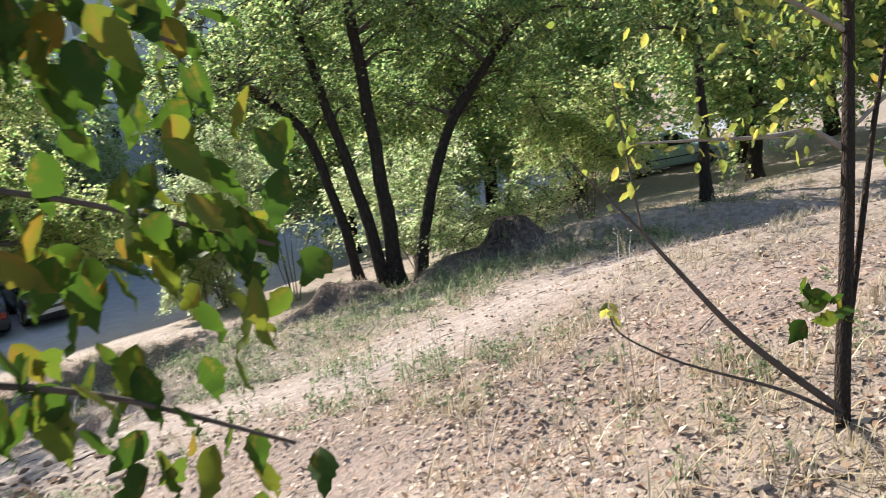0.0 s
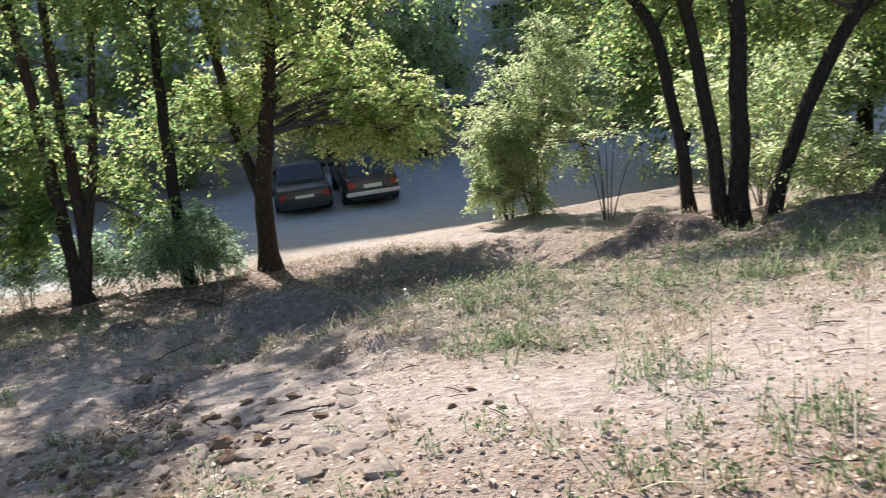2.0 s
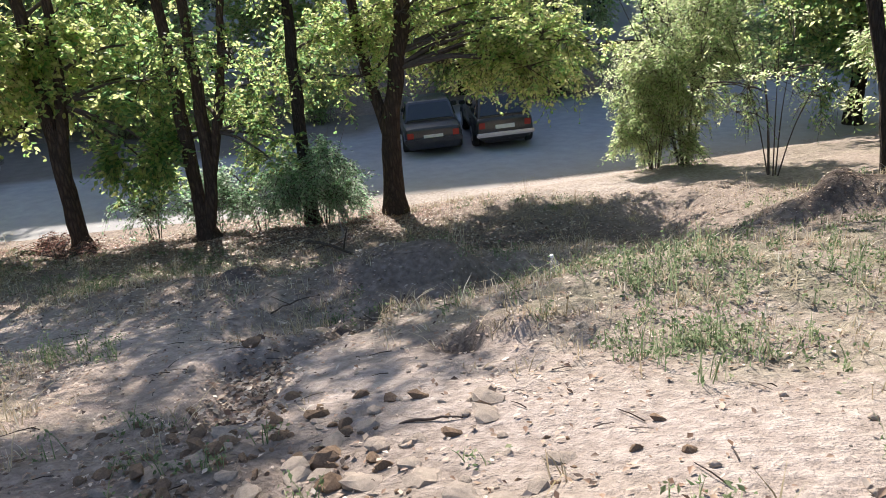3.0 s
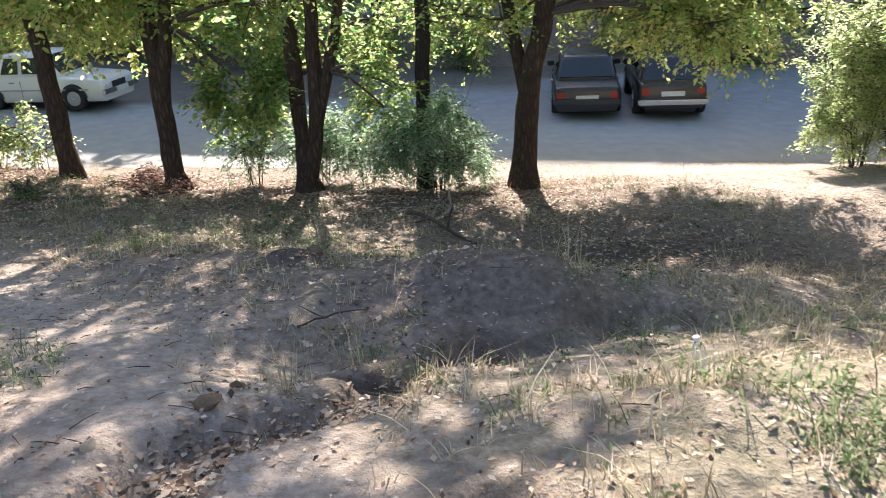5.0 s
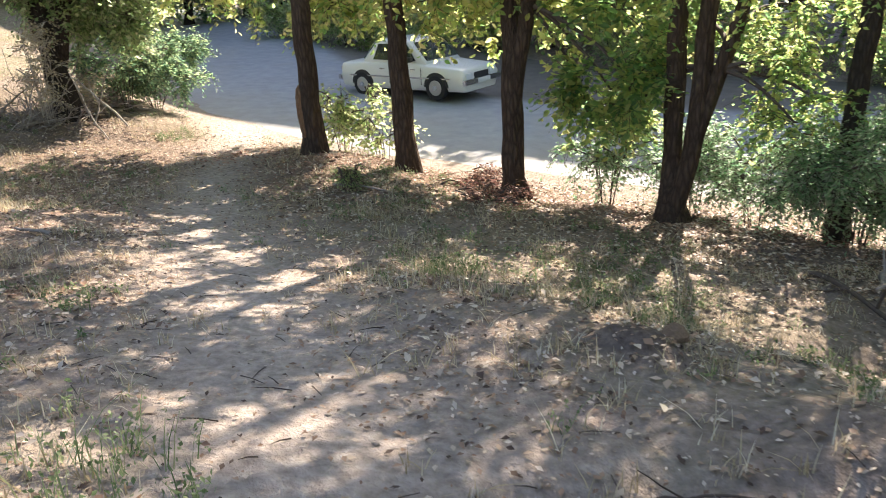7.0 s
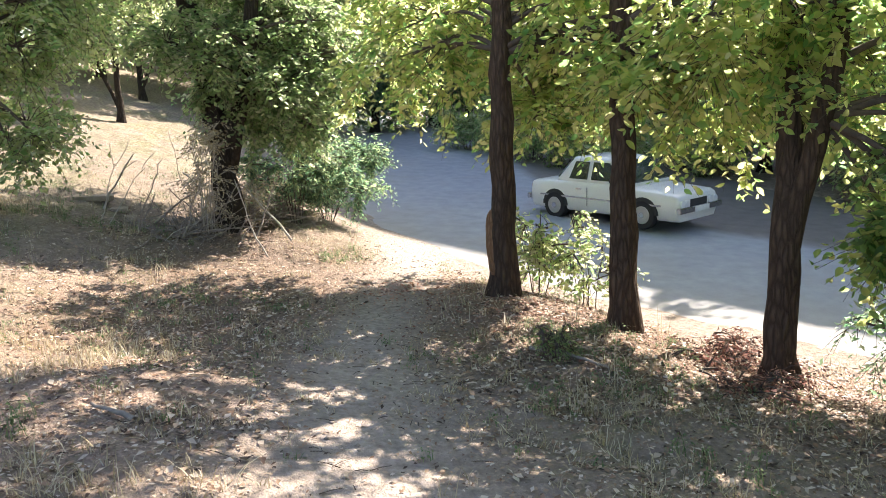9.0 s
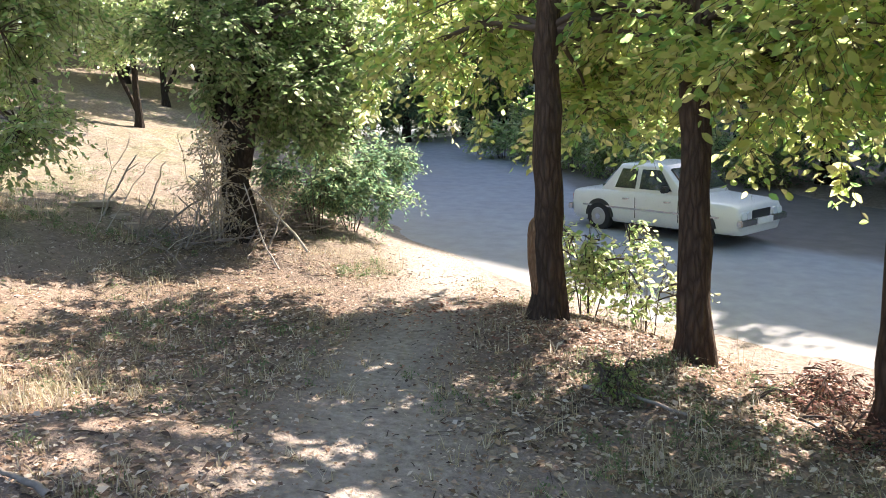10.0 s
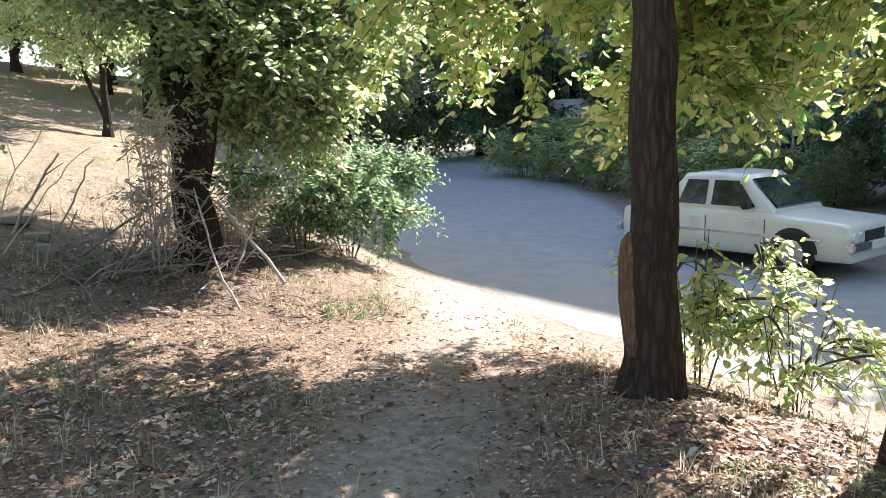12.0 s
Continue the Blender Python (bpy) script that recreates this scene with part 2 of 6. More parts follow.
def fractal(x, y, scale, octaves=4, seed=0):
    total, amp, norm = 0.0, 1.0, 0.0
    for k in range(octaves):
        total = total + amp * value_noise(x * scale * 2 ** k, y * scale * 2 ** k, seed + k)
        norm += amp
        amp *= 0.5
    return total / norm


def to_line(x, y, line):
    """Distance to a polyline and the signed side (positive to its right)."""
    best, side = np.full(np.shape(x), 1e9), np.zeros(np.shape(x))
    for (ax, ay), (bx, by) in zip(line, line[1:]):
        dx, dy = bx - ax, by - ay
        t = clamp01(((x - ax) * dx + (y - ay) * dy) / (dx * dx + dy * dy))
        px, py = x - ax - t * dx, y - ay - t * dy
        d = np.hypot(px, py)
        s = np.sign((x - ax) * dy - (y - ay) * dx)
        closer = d < best
        best, side = np.where(closer, d, best), np.where(closer, s, side)
    return best, side


# ---- the lie of the land ----
PLAN = 1.13  # the plan below is drawn in units of 1.13 m
LANE_EDGE = [(-90, 0), (-45, 5.2), (-31, 6.3), (-24, 6.25), (-21, 6.95), (-18, 8.55), (-15.6, 10.2), (-13.2, 12.6), (-9.15, 16.7), (-7.4, 18.8), (-5.3, 21.1), (3, 30), (40, 68)]
LANE_WIDTH = 9.0
FOOTPATH = [(7, 10), (2.5, 7.3), (0.6, 6.2), (-0.8, 4.8), (-2.5, 4.9), (-4.5, 5.5), (-6.2, 5.95), (-8.5, 5.9), (-11, 5.8), (-13.5, 5.9), (-16, 6.4), (-19.5, 6.9), (-22, 7.4)]


RILL = [(-3.85, 4.75), (-4.1, 5.1), (-4.5, 5.5), (-4.42, 5.9), (-4.35, 6.25), (-4.7, 6.9), (-4.75, 7.4)]


def lane_plan(x, y):
    return -3.45 - 0.04 * np.clip((x + 6) * 0.797 + (y - 17) * 0.603, -30, 30)


def lane_height(x, y):
    return PLAN * lane_plan(x / PLAN, y / PLAN)


def bump_at(x, y, cx, cy, rx, ry, turn, high):
    c, s = math.cos(radians(turn)), math.sin(radians(turn))
    u, v = ((x - cx) * c + (y - cy) * s) / rx, (-(x - cx) * s + (y - cy) * c) / ry
    return high * np.exp(-(u * u + v * v))


def steep_at(x, y, cx, cy, rx, ry, turn, high):
    """A heap with a rounded top and steep flanks, or a pit where high is negative."""
    c, s = math.cos(radians(turn)), math.sin(radians(turn))
    u, v = ((x - cx) * c + (y - cy) * s) / rx, (-(x - cx) * s + (y - cy) * c) / ry
    return high * np.exp(-(u * u + v * v) ** 2)


STEEP = [(-5.3, 8.1, 0.7, 0.42, 28, 0.17), (-4.95, 8.2, 0.35, 0.3, 20, 0.06), (-6.92, 7.62, 0.22, 0.16, 20, 0.12), (-4.82, 6.62, 0.24, 0.15, 35, -0.2), (-4.5, 7.6, 0.5, 0.2, 55, -0.14), (-4.25, 8.5, 0.55, 0.25, 60, -0.16),
         (0.62, 10.75, 0.36, 0.5, 15, 0.42), (-0.05, 10.55, 0.75, 0.5, 20, 0.26), (1.75, 10.1, 1.1, 0.4, -28, 0.24), (3.4, 9.4, 0.9, 0.4, -20, 0.2), (-1.75, 10.85, 0.5, 0.4, 25, 0.32), (-2.35, 10.7, 0.5, 0.35, 25, 0.2),
         (-3.16, 5.76, 0.19, 0.07, -35, -0.11), (-2.95, 5.93, 0.26, 0.13, -10, 0.09)]


def height(x, y):
    x, y = np.asarray(x, dtype=float) / PLAN, np.asarray(y, dtype=float) / PLAN
    u, v = 2 * np.tanh((x + 8) / 20), 2 * np.tanh((y - 6) / 12)
    z = -1.73 + 1.493 * u - 1.019 * v + 0.525 * u * u - 0.014 * u * v + 0.024 * v * v - 0.198 * u ** 3 + 0.038 * u * u * v - 0.32 * u * v * v - 0.043 * v ** 3
    # heaps of earth, the washed-out gully and the rutted hollow
    for heap in ((-5.5, 8.3, 1.6, 0.9, 35, 0.16), (4.6, 8.6, 2.6, 1.8, 20, -0.45), (8.5, 11.5, 3.0, 2.0, 20, -0.4), (-7.7, 7.5, 1.2, 0.9, 30, 0.14), 
                 (-2.6, 7.1, 1.0, 0.7, 30, 0.28), (-14.7, 7.7, 1.8, 1.3, 20, 0.3), (-12.6, 7.9, 1.0, 0.8, 20, 0.16), (-5.2, 11.0, 2.4, 1.5, 30, -0.3), (-7.2, 10.0, 1.4, 0.9, 30, -0.25), (-14.6, 3.4, 2.2, 1.3, 0, -0.2)):
        z = z + bump_at(x, y, *heap)
    for heap in STEEP:
        z = z + steep_at(x, y, *heap)
    gd, _ = to_line(x, y, [(-5.3, 6.6), (-4.7, 7.3), (-4.2, 8.4), (-3.6, 10.5), (-4.5, 13)])
    z = z - 0.22 * np.exp(-(gd / 0.55) ** 2)
    rd, _ = to_line(x, y, RILL)
    z = z - 0.17 * np.exp(-(rd / 0.2) ** 4)
    d, side = to_line(x, y, LANE_EDGE)
    s = d * side
    lane = lane_plan(x, y)
    w = smooth_step(s, 0.2, 2.2)
    z = lane * (1 - w) + z * w
    rough = smooth_step(s, 0.0, 3.0)
    pd, _ = to_line(x, y, FOOTPATH)
    rough = rough * (0.35 + 0.65 * smooth_step(pd, 0.3, 1.2))
    z = z + rough * ((fractal(x, y, 0.7, 3, 3) - 0.5) * 0.22 + (fractal(x, y, 4.0, 3, 9) - 0.5) * 0.07 + (fractal(x, y, 12.0, 2, 17) - 0.5) * 0.036)
    return PLAN * z


def ground_z(x, y):
    return float(height(np.array([x]), np.array([y]))[0])


def axis_lines(lo, hi, step, far_lo, far_hi, grow=1.16):
    core = list(np.arange(lo, hi + step / 2, step))
    a, s = [], step
    p = lo
    while p > far_lo:
        s *= grow
        p -= s
        a.append(p)
    b, s, p = [], step, hi
    while p < far_hi:
        s *= grow
        p += s
        b.append(p)
    return np.array(a[::-1] + core + b)


def masks(x, y):
    """Where the hillside is bare, grassy, weedy, littered, or darkened by dark earth and painted-in shade."""
    x, y = x / PLAN, y / PLAN
    pd, _ = to_line(x, y, FOOTPATH)
    d, side = to_line(x, y, LANE_EDGE)
    s = d * side
    bare = np.exp(-(pd / 0.6) ** 2)
    patch = fractal(x, y, 0.45, 4, 21)
    green = clamp01(bump_at(x, y, -0.5, 8.6, 3.8, 1.6, 35, 1.4) + bump_at(x, y, -3.2, 7.8, 1.6, 1.2, 30, 1.0) + bump_at(x, y, -8.6, 8.0, 2.4, 1.2, 20, 0.9)
                    + bump_at(x, y, -12, 3.2, 2.5, 1.2, 0, 0.4) + bump_at(x, y, -26, 1.0, 6, 2, 0, 0.6) + 0.6 * smooth_step(patch, 0.5, 0.68)) * (1 - bare) * smooth_step(s, 1.0, 2.4)
    straw = clamp01(0.25 + 0.9 * smooth_step(fractal(x, y, 0.8, 4, 33), 0.45, 0.65)) * (1 - 0.9 * bare) * smooth_step(s, 0.8, 2.4)
    row, _ = to_line(x, y, [(-14.8, 7.4), (-12.9, 9.6), (-9, 12.9)])
    litter = clamp01(1.3 * np.exp(-(row / 1.8) ** 2) + 0.35 * np.exp(-(row / 4.5) ** 2) + bump_at(x, y, 1.8, 3.4, 3.0, 1.8, 20, 0.8) + bump_at(x, y, -4.3, 5.35, 1.0, 0.32, 20, 1.2)
                     + bump_at(x, y, -0.7, 4.0, 1.6, 0.9, 0, 0.6) + bump_at(x, y, -12.5, 4.2, 5.5, 1.8, 5, 1.0) + bump_at(x, y, -16, 7.4, 2.0, 1.0, 30, 0.7) + bump_at(x, y, -8.5, 7.2, 2.2, 1.0, 10, 0.5)) * (1 - 0.95 * bare) * smooth_step(s, 0.7, 1.8)
    rd, _ = to_line(x, y, RILL)
    litter = clamp01(litter + 1.0 * np.exp(-(rd / 0.24) ** 2))
    # dark earth plus painted shade: heaps, pits, rill, below the elms and ivy
    loam_shade = clamp01(bump_at(x, y, -5.3, 8.0, 1.1, 0.7, 30, 0.5) + bump_at(x, y, -6.92, 7.6, 0.35, 0.25, 20, 0.7) + bump_at(x, y, -3.2, 4.3, 1.0, 0.5, 20, 0.45) + 0.2 * np.exp(-(rd / 0.2) ** 2) + bump_at(x, y, -5.9, 11.0, 2.6, 1.3, 38, 0.7) + bump_at(x, y, -9.5, 11.2, 2.2, 0.9, 40, 0.35) + bump_at(x, y, 0.4, 10.6, 1.2, 0.7, 20, 1.1) + bump_at(x, y, -2.0, 10.8, 0.9, 0.5, 20, 0.9) + bump_at(x, y, -3.16, 5.76, 0.25, 0.16, -30, 0.8)
                   + bump_at(x, y, -4.82, 6.62, 0.35, 0.22, 35, 0.7)
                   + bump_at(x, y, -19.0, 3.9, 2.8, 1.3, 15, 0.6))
    pale = clamp01(0.45 * bare + 1.25 - smooth_step(s, 0.6, 2.6) + bump_at(x, y, -6.2, 15.2, 2.6, 1.1, 40, 0.8)) * smooth_step(s, -3, -1) * (0.25 + 0.75 * clamp01(smooth_step(x, -14, -10) + bare)) * (1 - clamp01(1.2 * np.exp(-(row / 0.9) ** 2)))
    green, straw = green * (1 - 0.85 * loam_shade), straw * (1 - 0.85 * loam_shade)
    return dict(green=green * (1 - pale), straw=straw * (1 - pale), litter=litter, loam_shade=loam_shade, pale=pale)


def build_ground():
    xs, ys = axis_lines(-30, 8, 0.12, -600, 600), axis_lines(-1, 19, 0.12, -600, 600)
    # a finer net over the heaps and the gully
    xs = np.sort(np.concatenate([xs, xs[(xs > -12) & (xs < 3)] + 0.06]))
    ys = np.sort(np.concatenate([ys, ys[(ys > 3) & (ys < 14)] + 0.06]))
    gx, gy = np.meshgrid(xs, ys)
    verts = np.stack([gx.ravel(), gy.ravel(), height(gx.ravel(), gy.ravel())], 1)
    nx, ny = len(xs), len(ys)
    i = (np.arange(ny - 1)[:, None] * nx + np.arange(nx - 1)[None, :]).ravel()
    ob = link_mesh("ground", verts, np.stack([i, i + 1, i + nx + 1, i + nx], 1), SOIL, smooth=True)
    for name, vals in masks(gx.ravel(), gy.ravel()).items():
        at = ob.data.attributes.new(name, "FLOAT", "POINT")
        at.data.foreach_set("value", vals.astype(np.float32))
    tagged(ob, "dusty sloping hillside of dry soil, straw grass and leaf litter", "ground", kind="structure")


def build_lane():
    pts = []
    for (ax, ay), (bx, by) in zip(LANE_EDGE, LANE_EDGE[1:]):
        n = max(1, int(math.hypot(bx - ax, by - ay) / 0.5))
        pts += [(ax + (bx - ax) * k / n, ay + (by - ay) * k / n) for k in range(n)]
    pts = np.array(pts + [LANE_EDGE[-1]]) * PLAN
    for _ in range(6):
        pts[1:-1] = 0.25 * pts[:-2] + 0.5 * pts[1:-1] + 0.25 * pts[2:]
    t = np.gradient(pts, axis=0)
    t /= np.linalg.norm(t, axis=1)[:, None]
    left = np.stack([-t[:, 1], t[:, 0]], 1)
    across = np.array([-0.9, -0.3, 0.2, 0.8, 2, 3.5, 4.6, 5.0, 5.4, 6, 7.5, 8.5, 9.0, 10.2])
    verts, dust, verge = [], [], []
    for j, a in enumerate(across):
        ragged = (fractal(pts[:, 0], pts[:, 1], 1.1, 3, 5) - 0.5) * (0.9 if j == 0 else 0.35 if j < 3 else 0)
        p = pts + left * (a + ragged)[:, None]
        z = np.maximum(lane_height(p[:, 0], p[:, 1]), height(p[:, 0], p[:, 1])) + (0.012 if j else -0.03)
        verts.append(np.column_stack([p, z]))
        wide = 4.9 + 4.2 * smooth_step(p[:, 0], -21, -14) + ragged + 0.5 * (fractal(pts[:, 0], pts[:, 1], 0.6, 3, 8) - 0.5)
        verge.append(smooth_step(a - wide, -0.3, 0.3))
        dust.append(np.clip(1.0 - (a + 0.9) / 2.2 + ragged, 0, 1) * (0.45 + 0.55 * smooth_step(p[:, 0], -16, -11)))
    n, k = len(pts), len(across)
    verts = np.array(verts).reshape(-1, 3)
    i = (np.arange(k - 1)[:, None] * n + np.arange(n - 1)[None, :]).ravel()
    ob = link_mesh("lane", verts, np.stack([i, i + 1, i + n + 1, i + n], 1), LANE, smooth=True)
    for name, vals in (("dust", dust), ("verge", verge)):
        ob.data.attributes.new(name, "FLOAT", "POINT").data.foreach_set("value", np.concatenate(vals).astype(np.float32))
    tagged(ob, "worn grey asphalt lane with dusty edges, curving below the slope", "road", kind="structure")
    return pts, left


build_ground()
lane_pts, lane_left = build_lane()


# ---- plants ----
def tubes(paths, sides=7):
    """One mesh of tapered tubes; each path is a list of (x, y, z, radius)."""
    verts, faces = [], []
    for path in paths:
        p = np.array(path, dtype=float)
        t = np.gradient(p[:, :3], axis=0)
        t /= np.linalg.norm(t, axis=1)[:, None] + 1e-9
        ref = np.array([0.31, 0.87, 0.12]) if abs(t[0, 2]) > 0.5 else np.array([0.05, 0.1, 1.0])
        a = np.cross(t, ref)
        a /= np.linalg.norm(a, axis=1)[:, None] + 1e-9
        b = np.cross(t, a)
        base = len(verts)
        for k in range(len(p)):
            for q in range(sides):
                w = 2 * math.pi * q / sides
                verts.append(p[k, :3] + p[k, 3] * (a[k] * math.cos(w) + b[k] * math.sin(w)))
        for k in range(len(p) - 1):
            for q in range(sides):
                i, j = base + k * sides + q, base + k * sides + (q + 1) % sides
                faces.append((i, j, j + sides, i + sides))
        tip = base + (len(p) - 1) * sides
        faces.append(tuple(tip + q for q in range(sides)))
    return verts, faces


def bend(a, b, rng, r0, r1, n=7, sag=0.0, wander=0.06):
    """A wandering limb from a to b that arches upwards by sag."""
    a, b = np.array(a, float), np.array(b, float)
    length = np.linalg.norm(b - a)
    off = np.cumsum(rng.normal(0, wander * length / n, (n, 3)), 0)
    off -= np.linspace(0, 1, n)[:, None] * off[-1]
    t = np.linspace(0, 1, n)
    p = a + (b - a) * t[:, None] + off
    p[:, 2] += sag * length * np.sin(np.pi * t)
    r = r0 + (r1 - r0) * t ** 0.8
    return [(*q, w) for q, w in zip(p, r)]


def leaf_mesh(centres, size, rng, wide=0.55, droop=0.3, fold=0.25, vary=0.35, ways=None, fine=False):
    """Folded leaves at the given places, pointing along ways if given; fine ones are oval with a tip."""
    n = len(centres)
    d = rng.normal(0, 1, (n, 3)) if ways is None else ways + rng.normal(0, 0.35, (n, 3))
    d[:, 2] -= droop
    d /= np.linalg.norm(d, axis=1)[:, None]
    u = rng.normal(0, 1, (n, 3))
    u -= (u * d).sum(1)[:, None] * d
    u /= np.linalg.norm(u, axis=1)[:, None]
    w = np.cross(d, u)
    s = (size * (1 + vary * rng.uniform(-1, 1, n)))[:, None]
    c = np.asarray(centres)
    base, tip = c - d * s * 0.5, c + d * s * 0.5
    lift = w * s * fold * 0.5
    if fine:
        side = lambda way, t, half: c + d * s * (t - 0.5) + (way * u * wide + w * fold) * s * half
        verts = np.stack([base, side(1, 0.22, 0.36), side(1, 0.55, 0.46), side(1, 0.82, 0.22), tip, side(-1, 0.82, 0.22), side(-1, 0.55, 0.46), side(-1, 0.22, 0.36)], 1).reshape(-1, 3)
        k = np.arange(n)[:, None] * 8
        faces = np.concatenate([k + np.array(q) for q in ((0, 1, 2, 3), (0, 3, 4, 4), (0, 4, 5, 5), (0, 5, 6, 7))], 1).reshape(-1, 4)
        tri = np.concatenate([faces[:, [0, 1, 2]], faces[:, [0, 2, 3]]])
        return verts, tri[(tri[:, 1] != tri[:, 2])]
    left, right = c + u * s * wide * 0.5 + lift - d * s * 0.05, c - u * s * wide * 0.5 + lift - d * s * 0.05
    verts = np.stack([base, left, tip, right], 1).reshape(-1, 3)
    k = np.arange(n)[:, None] * 4
    faces = np.concatenate([k + np.array([0, 1, 2]), k + np.array([0, 2, 3])], 1).reshape(-1, 3)
    return verts, faces


def sprig(rng, ends, starts, count, reach, droop=0.35, shoots=4):
    """Feathery sprays: from each twig end a few short shoots, leaves set in two ranks along them."""
    n = len(ends)
    e, s = np.repeat(ends, shoots, axis=0), np.repeat(starts, shoots, axis=0)
    out = e - s
    out /= np.linalg.norm(out, axis=1)[:, None] + 1e-6
    w = rng.normal(0, 0.75, e.shape) + out * 0.9
    w[:, 2] = w[:, 2] * 0.7 - droop
    w /= np.linalg.norm(w, axis=1)[:, None]
    length = reach * rng.uniform(0.5, 1.3, len(e))
    k = max(2, count // shoots)
    t = np.tile((np.arange(k) + 0.7) / k, len(e))
    E, W, L = np.repeat(e, k, axis=0), np.repeat(w, k, axis=0), np.repeat(length, k)
    flat = np.cross(W, np.array([0.0, 0.0, 1.0]))
    flat /= np.linalg.norm(flat, axis=1)[:, None] + 1e-6
    flat *= np.where(np.arange(len(E)) % 2 == 0, 1.0, -1.0)[:, None]
    c = E + W * (L * t)[:, None] + np.array([0, 0, -1.0]) * (0.35 * L * t * t)[:, None]
    c = c + flat * 0.03 + rng.normal(0, 0.02, c.shape)
    tips = e + w * length[:, None] + np.array([0, 0, -0.35]) * length[:, None]
    return c, flat + W * 0.6, [(a, q) for a, q in zip(e, tips)]


def in_blob(rng, n, blob):
    cx, cy, cz, rx, ry, rz = blob
    p = rng.normal(0, 1, (n, 3))
    p /= np.linalg.norm(p, axis=1)[:, None]
    lumps = rng.normal(0, 1, (7, 3))
    lumps /= np.linalg.norm(lumps, axis=1)[:, None]
    edge = 0.72 + 0.38 * np.max(p @ lumps.T, axis=1) ** 3 + 0.12 * rng.normal(0, 1, n)
    p *= (0.4 + 0.6 * rng.uniform(0, 1, (n, 1)) ** 0.5) * edge[:, None]
    return p * np.array([rx, ry, rz]) + np.array([cx, cy, cz])


def tree(name, base, stems, blobs, bark, leaves, label, seed, sprays=230, per=46, size=0.08, spread=(0.24, 0.24, 0.16), sides=10,
         group="", category="tree", roots=True, limb_r=0.035, wide=0.55, extra_bark=None, girth=1.0, furrow=0.0, fine=False):
    """stems: lists of (dx, dy, dz, radius) from the foot. blobs: crown volumes relative to the foot (x, y, z, rx, ry, rz, share)."""
    rng = np.random.default_rng(seed)
    top = empty(name, base)
    points = []
    for st in stems:
        st = [(q[0], q[1], q[2], q[3] * girth) for q in st]
        dense = []
        for (ax, ay, az, ar), (bx, by, bz, br) in zip(st, st[1:]):
            n = max(2, int(math.dist((ax, ay, az), (bx, by, bz)) / 0.22))
            for k in range(n):
                t = k / n
                dense.append([ax + (bx - ax) * t, ay + (by - ay) * t, az + (bz - az) * t, ar + (br - ar) * t])
        dense.append(list(st[-1]))
        dense = np.array(dense)
        for _ in range(3):
            dense[1:-1] = 0.25 * dense[:-2] + 0.5 * dense[1:-1] + 0.25 * dense[2:]
        k = np.arange(len(dense))
        dense[:, 0] += 0.012 * np.sin(k * 1.3 + seed) * (dense[:, 3] / 0.1)
        dense[:, 1] += 0.012 * np.cos(k * 1.7 + seed) * (dense[:, 3] / 0.1)
        dense[:, 3] *= 1 + 0.035 * rng.normal(0, 1, len(dense))
        if roots and dense[0, 2] < 0.05:
            flare = np.exp(-np.maximum(dense[:, 2], 0) / 0.18)
            dense[:, 3] *= 1 + 0.45 * flare
            dense = np.vstack([[dense[0, 0], dense[0, 1], -0.25, dense[0, 3] * 1.1], dense])
        v, f = tubes([dense], 28 if furrow else sides)
        if furrow:
            # bark ridges that run up the stem and part again
            v = np.array(v).reshape(len(dense), 28, 3)
            turn, up = np.meshgrid(np.arange(28.0), dense[:, 2] * 1.1 + 40)
            ridge = value_noise(turn * 0.62, up, seed) - 0.5 + 0.5 * (value_noise(turn * 0.21, up * 0.8, seed + 5) - 0.5)
            v = dense[:, None, :3] + (v - dense[:, None, :3]) * (1 + furrow * ridge)[..., None]
            v = v.reshape(-1, 3)
        link_mesh("trunk", v, f, bark, top, smooth=True)
        points += [tuple(q) for q in dense if q[2] > 0.35 * dense[-1, 2]]
    points = np.array(points)
    limbs, twigs, ends, starts = [], [], [], []
    for cx, cy, cz, rx, ry, rz, share in blobs:
        n = int(sprays * share)
        tg = in_blob(rng, n, (cx, cy, cz, rx, ry, rz))
        hubs = in_blob(rng, max(3, n // 11), (cx, cy, cz, rx * 0.85, ry * 0.85, rz * 0.85))
        # most sprays crowd round the limbs' ends, so that the crown breaks into clumps with gaps between them
        crowd = rng.uniform(0, 1, n) < 0.72
        tg[crowd] = hubs[rng.integers(len(hubs), size=n)][crowd] + (rng.normal(0, 1, (n, 3)) * np.minimum(0.4, 0.24 * np.array([rx, ry, rz])))[crowd]
        for h in hubs:
            dd = np.linalg.norm(points[:, :3] - h, axis=1) + 0.8 * np.maximum(0, points[:, 2] - h[2] + 0.2)
            a = points[dd.argmin()]
            limbs.append(bend(a[:3], h, rng, min(limb_r, a[3] * 0.6), 0.012, 8, 0.08))
        for t in tg:
            h = hubs[np.linalg.norm(hubs - t, axis=1).argmin()]
            twigs.append(bend(h, t, rng, min(0.011, limb_r * 0.5), 0.002, 5, 0.05, 0.1))
        ends.append(tg)
        starts.append(np.array([w[0][:3] for w in twigs[-n:]]))
        mids = np.array([w[3][:3] for w in twigs[-n:]])
        ends.append(mids[: n // 2])
        starts.append(starts[-1][: n // 2])
    for limb in limbs:
        v, f = tubes([limb], 6)
        link_mesh("branch", v, f, extra_bark or TWIG_DARK, top, smooth=True)
    c, ways, shoots = sprig(rng, np.concatenate(ends), np.concatenate(starts), per, spread[0] * 1.7)
    twigs += [[(*a, 0.004), (*((a + q) / 2 + np.array([0, 0, 0.02])), 0.003), (*q, 0.0015)] for a, q in shoots]
    v, f = tubes(twigs, 3)
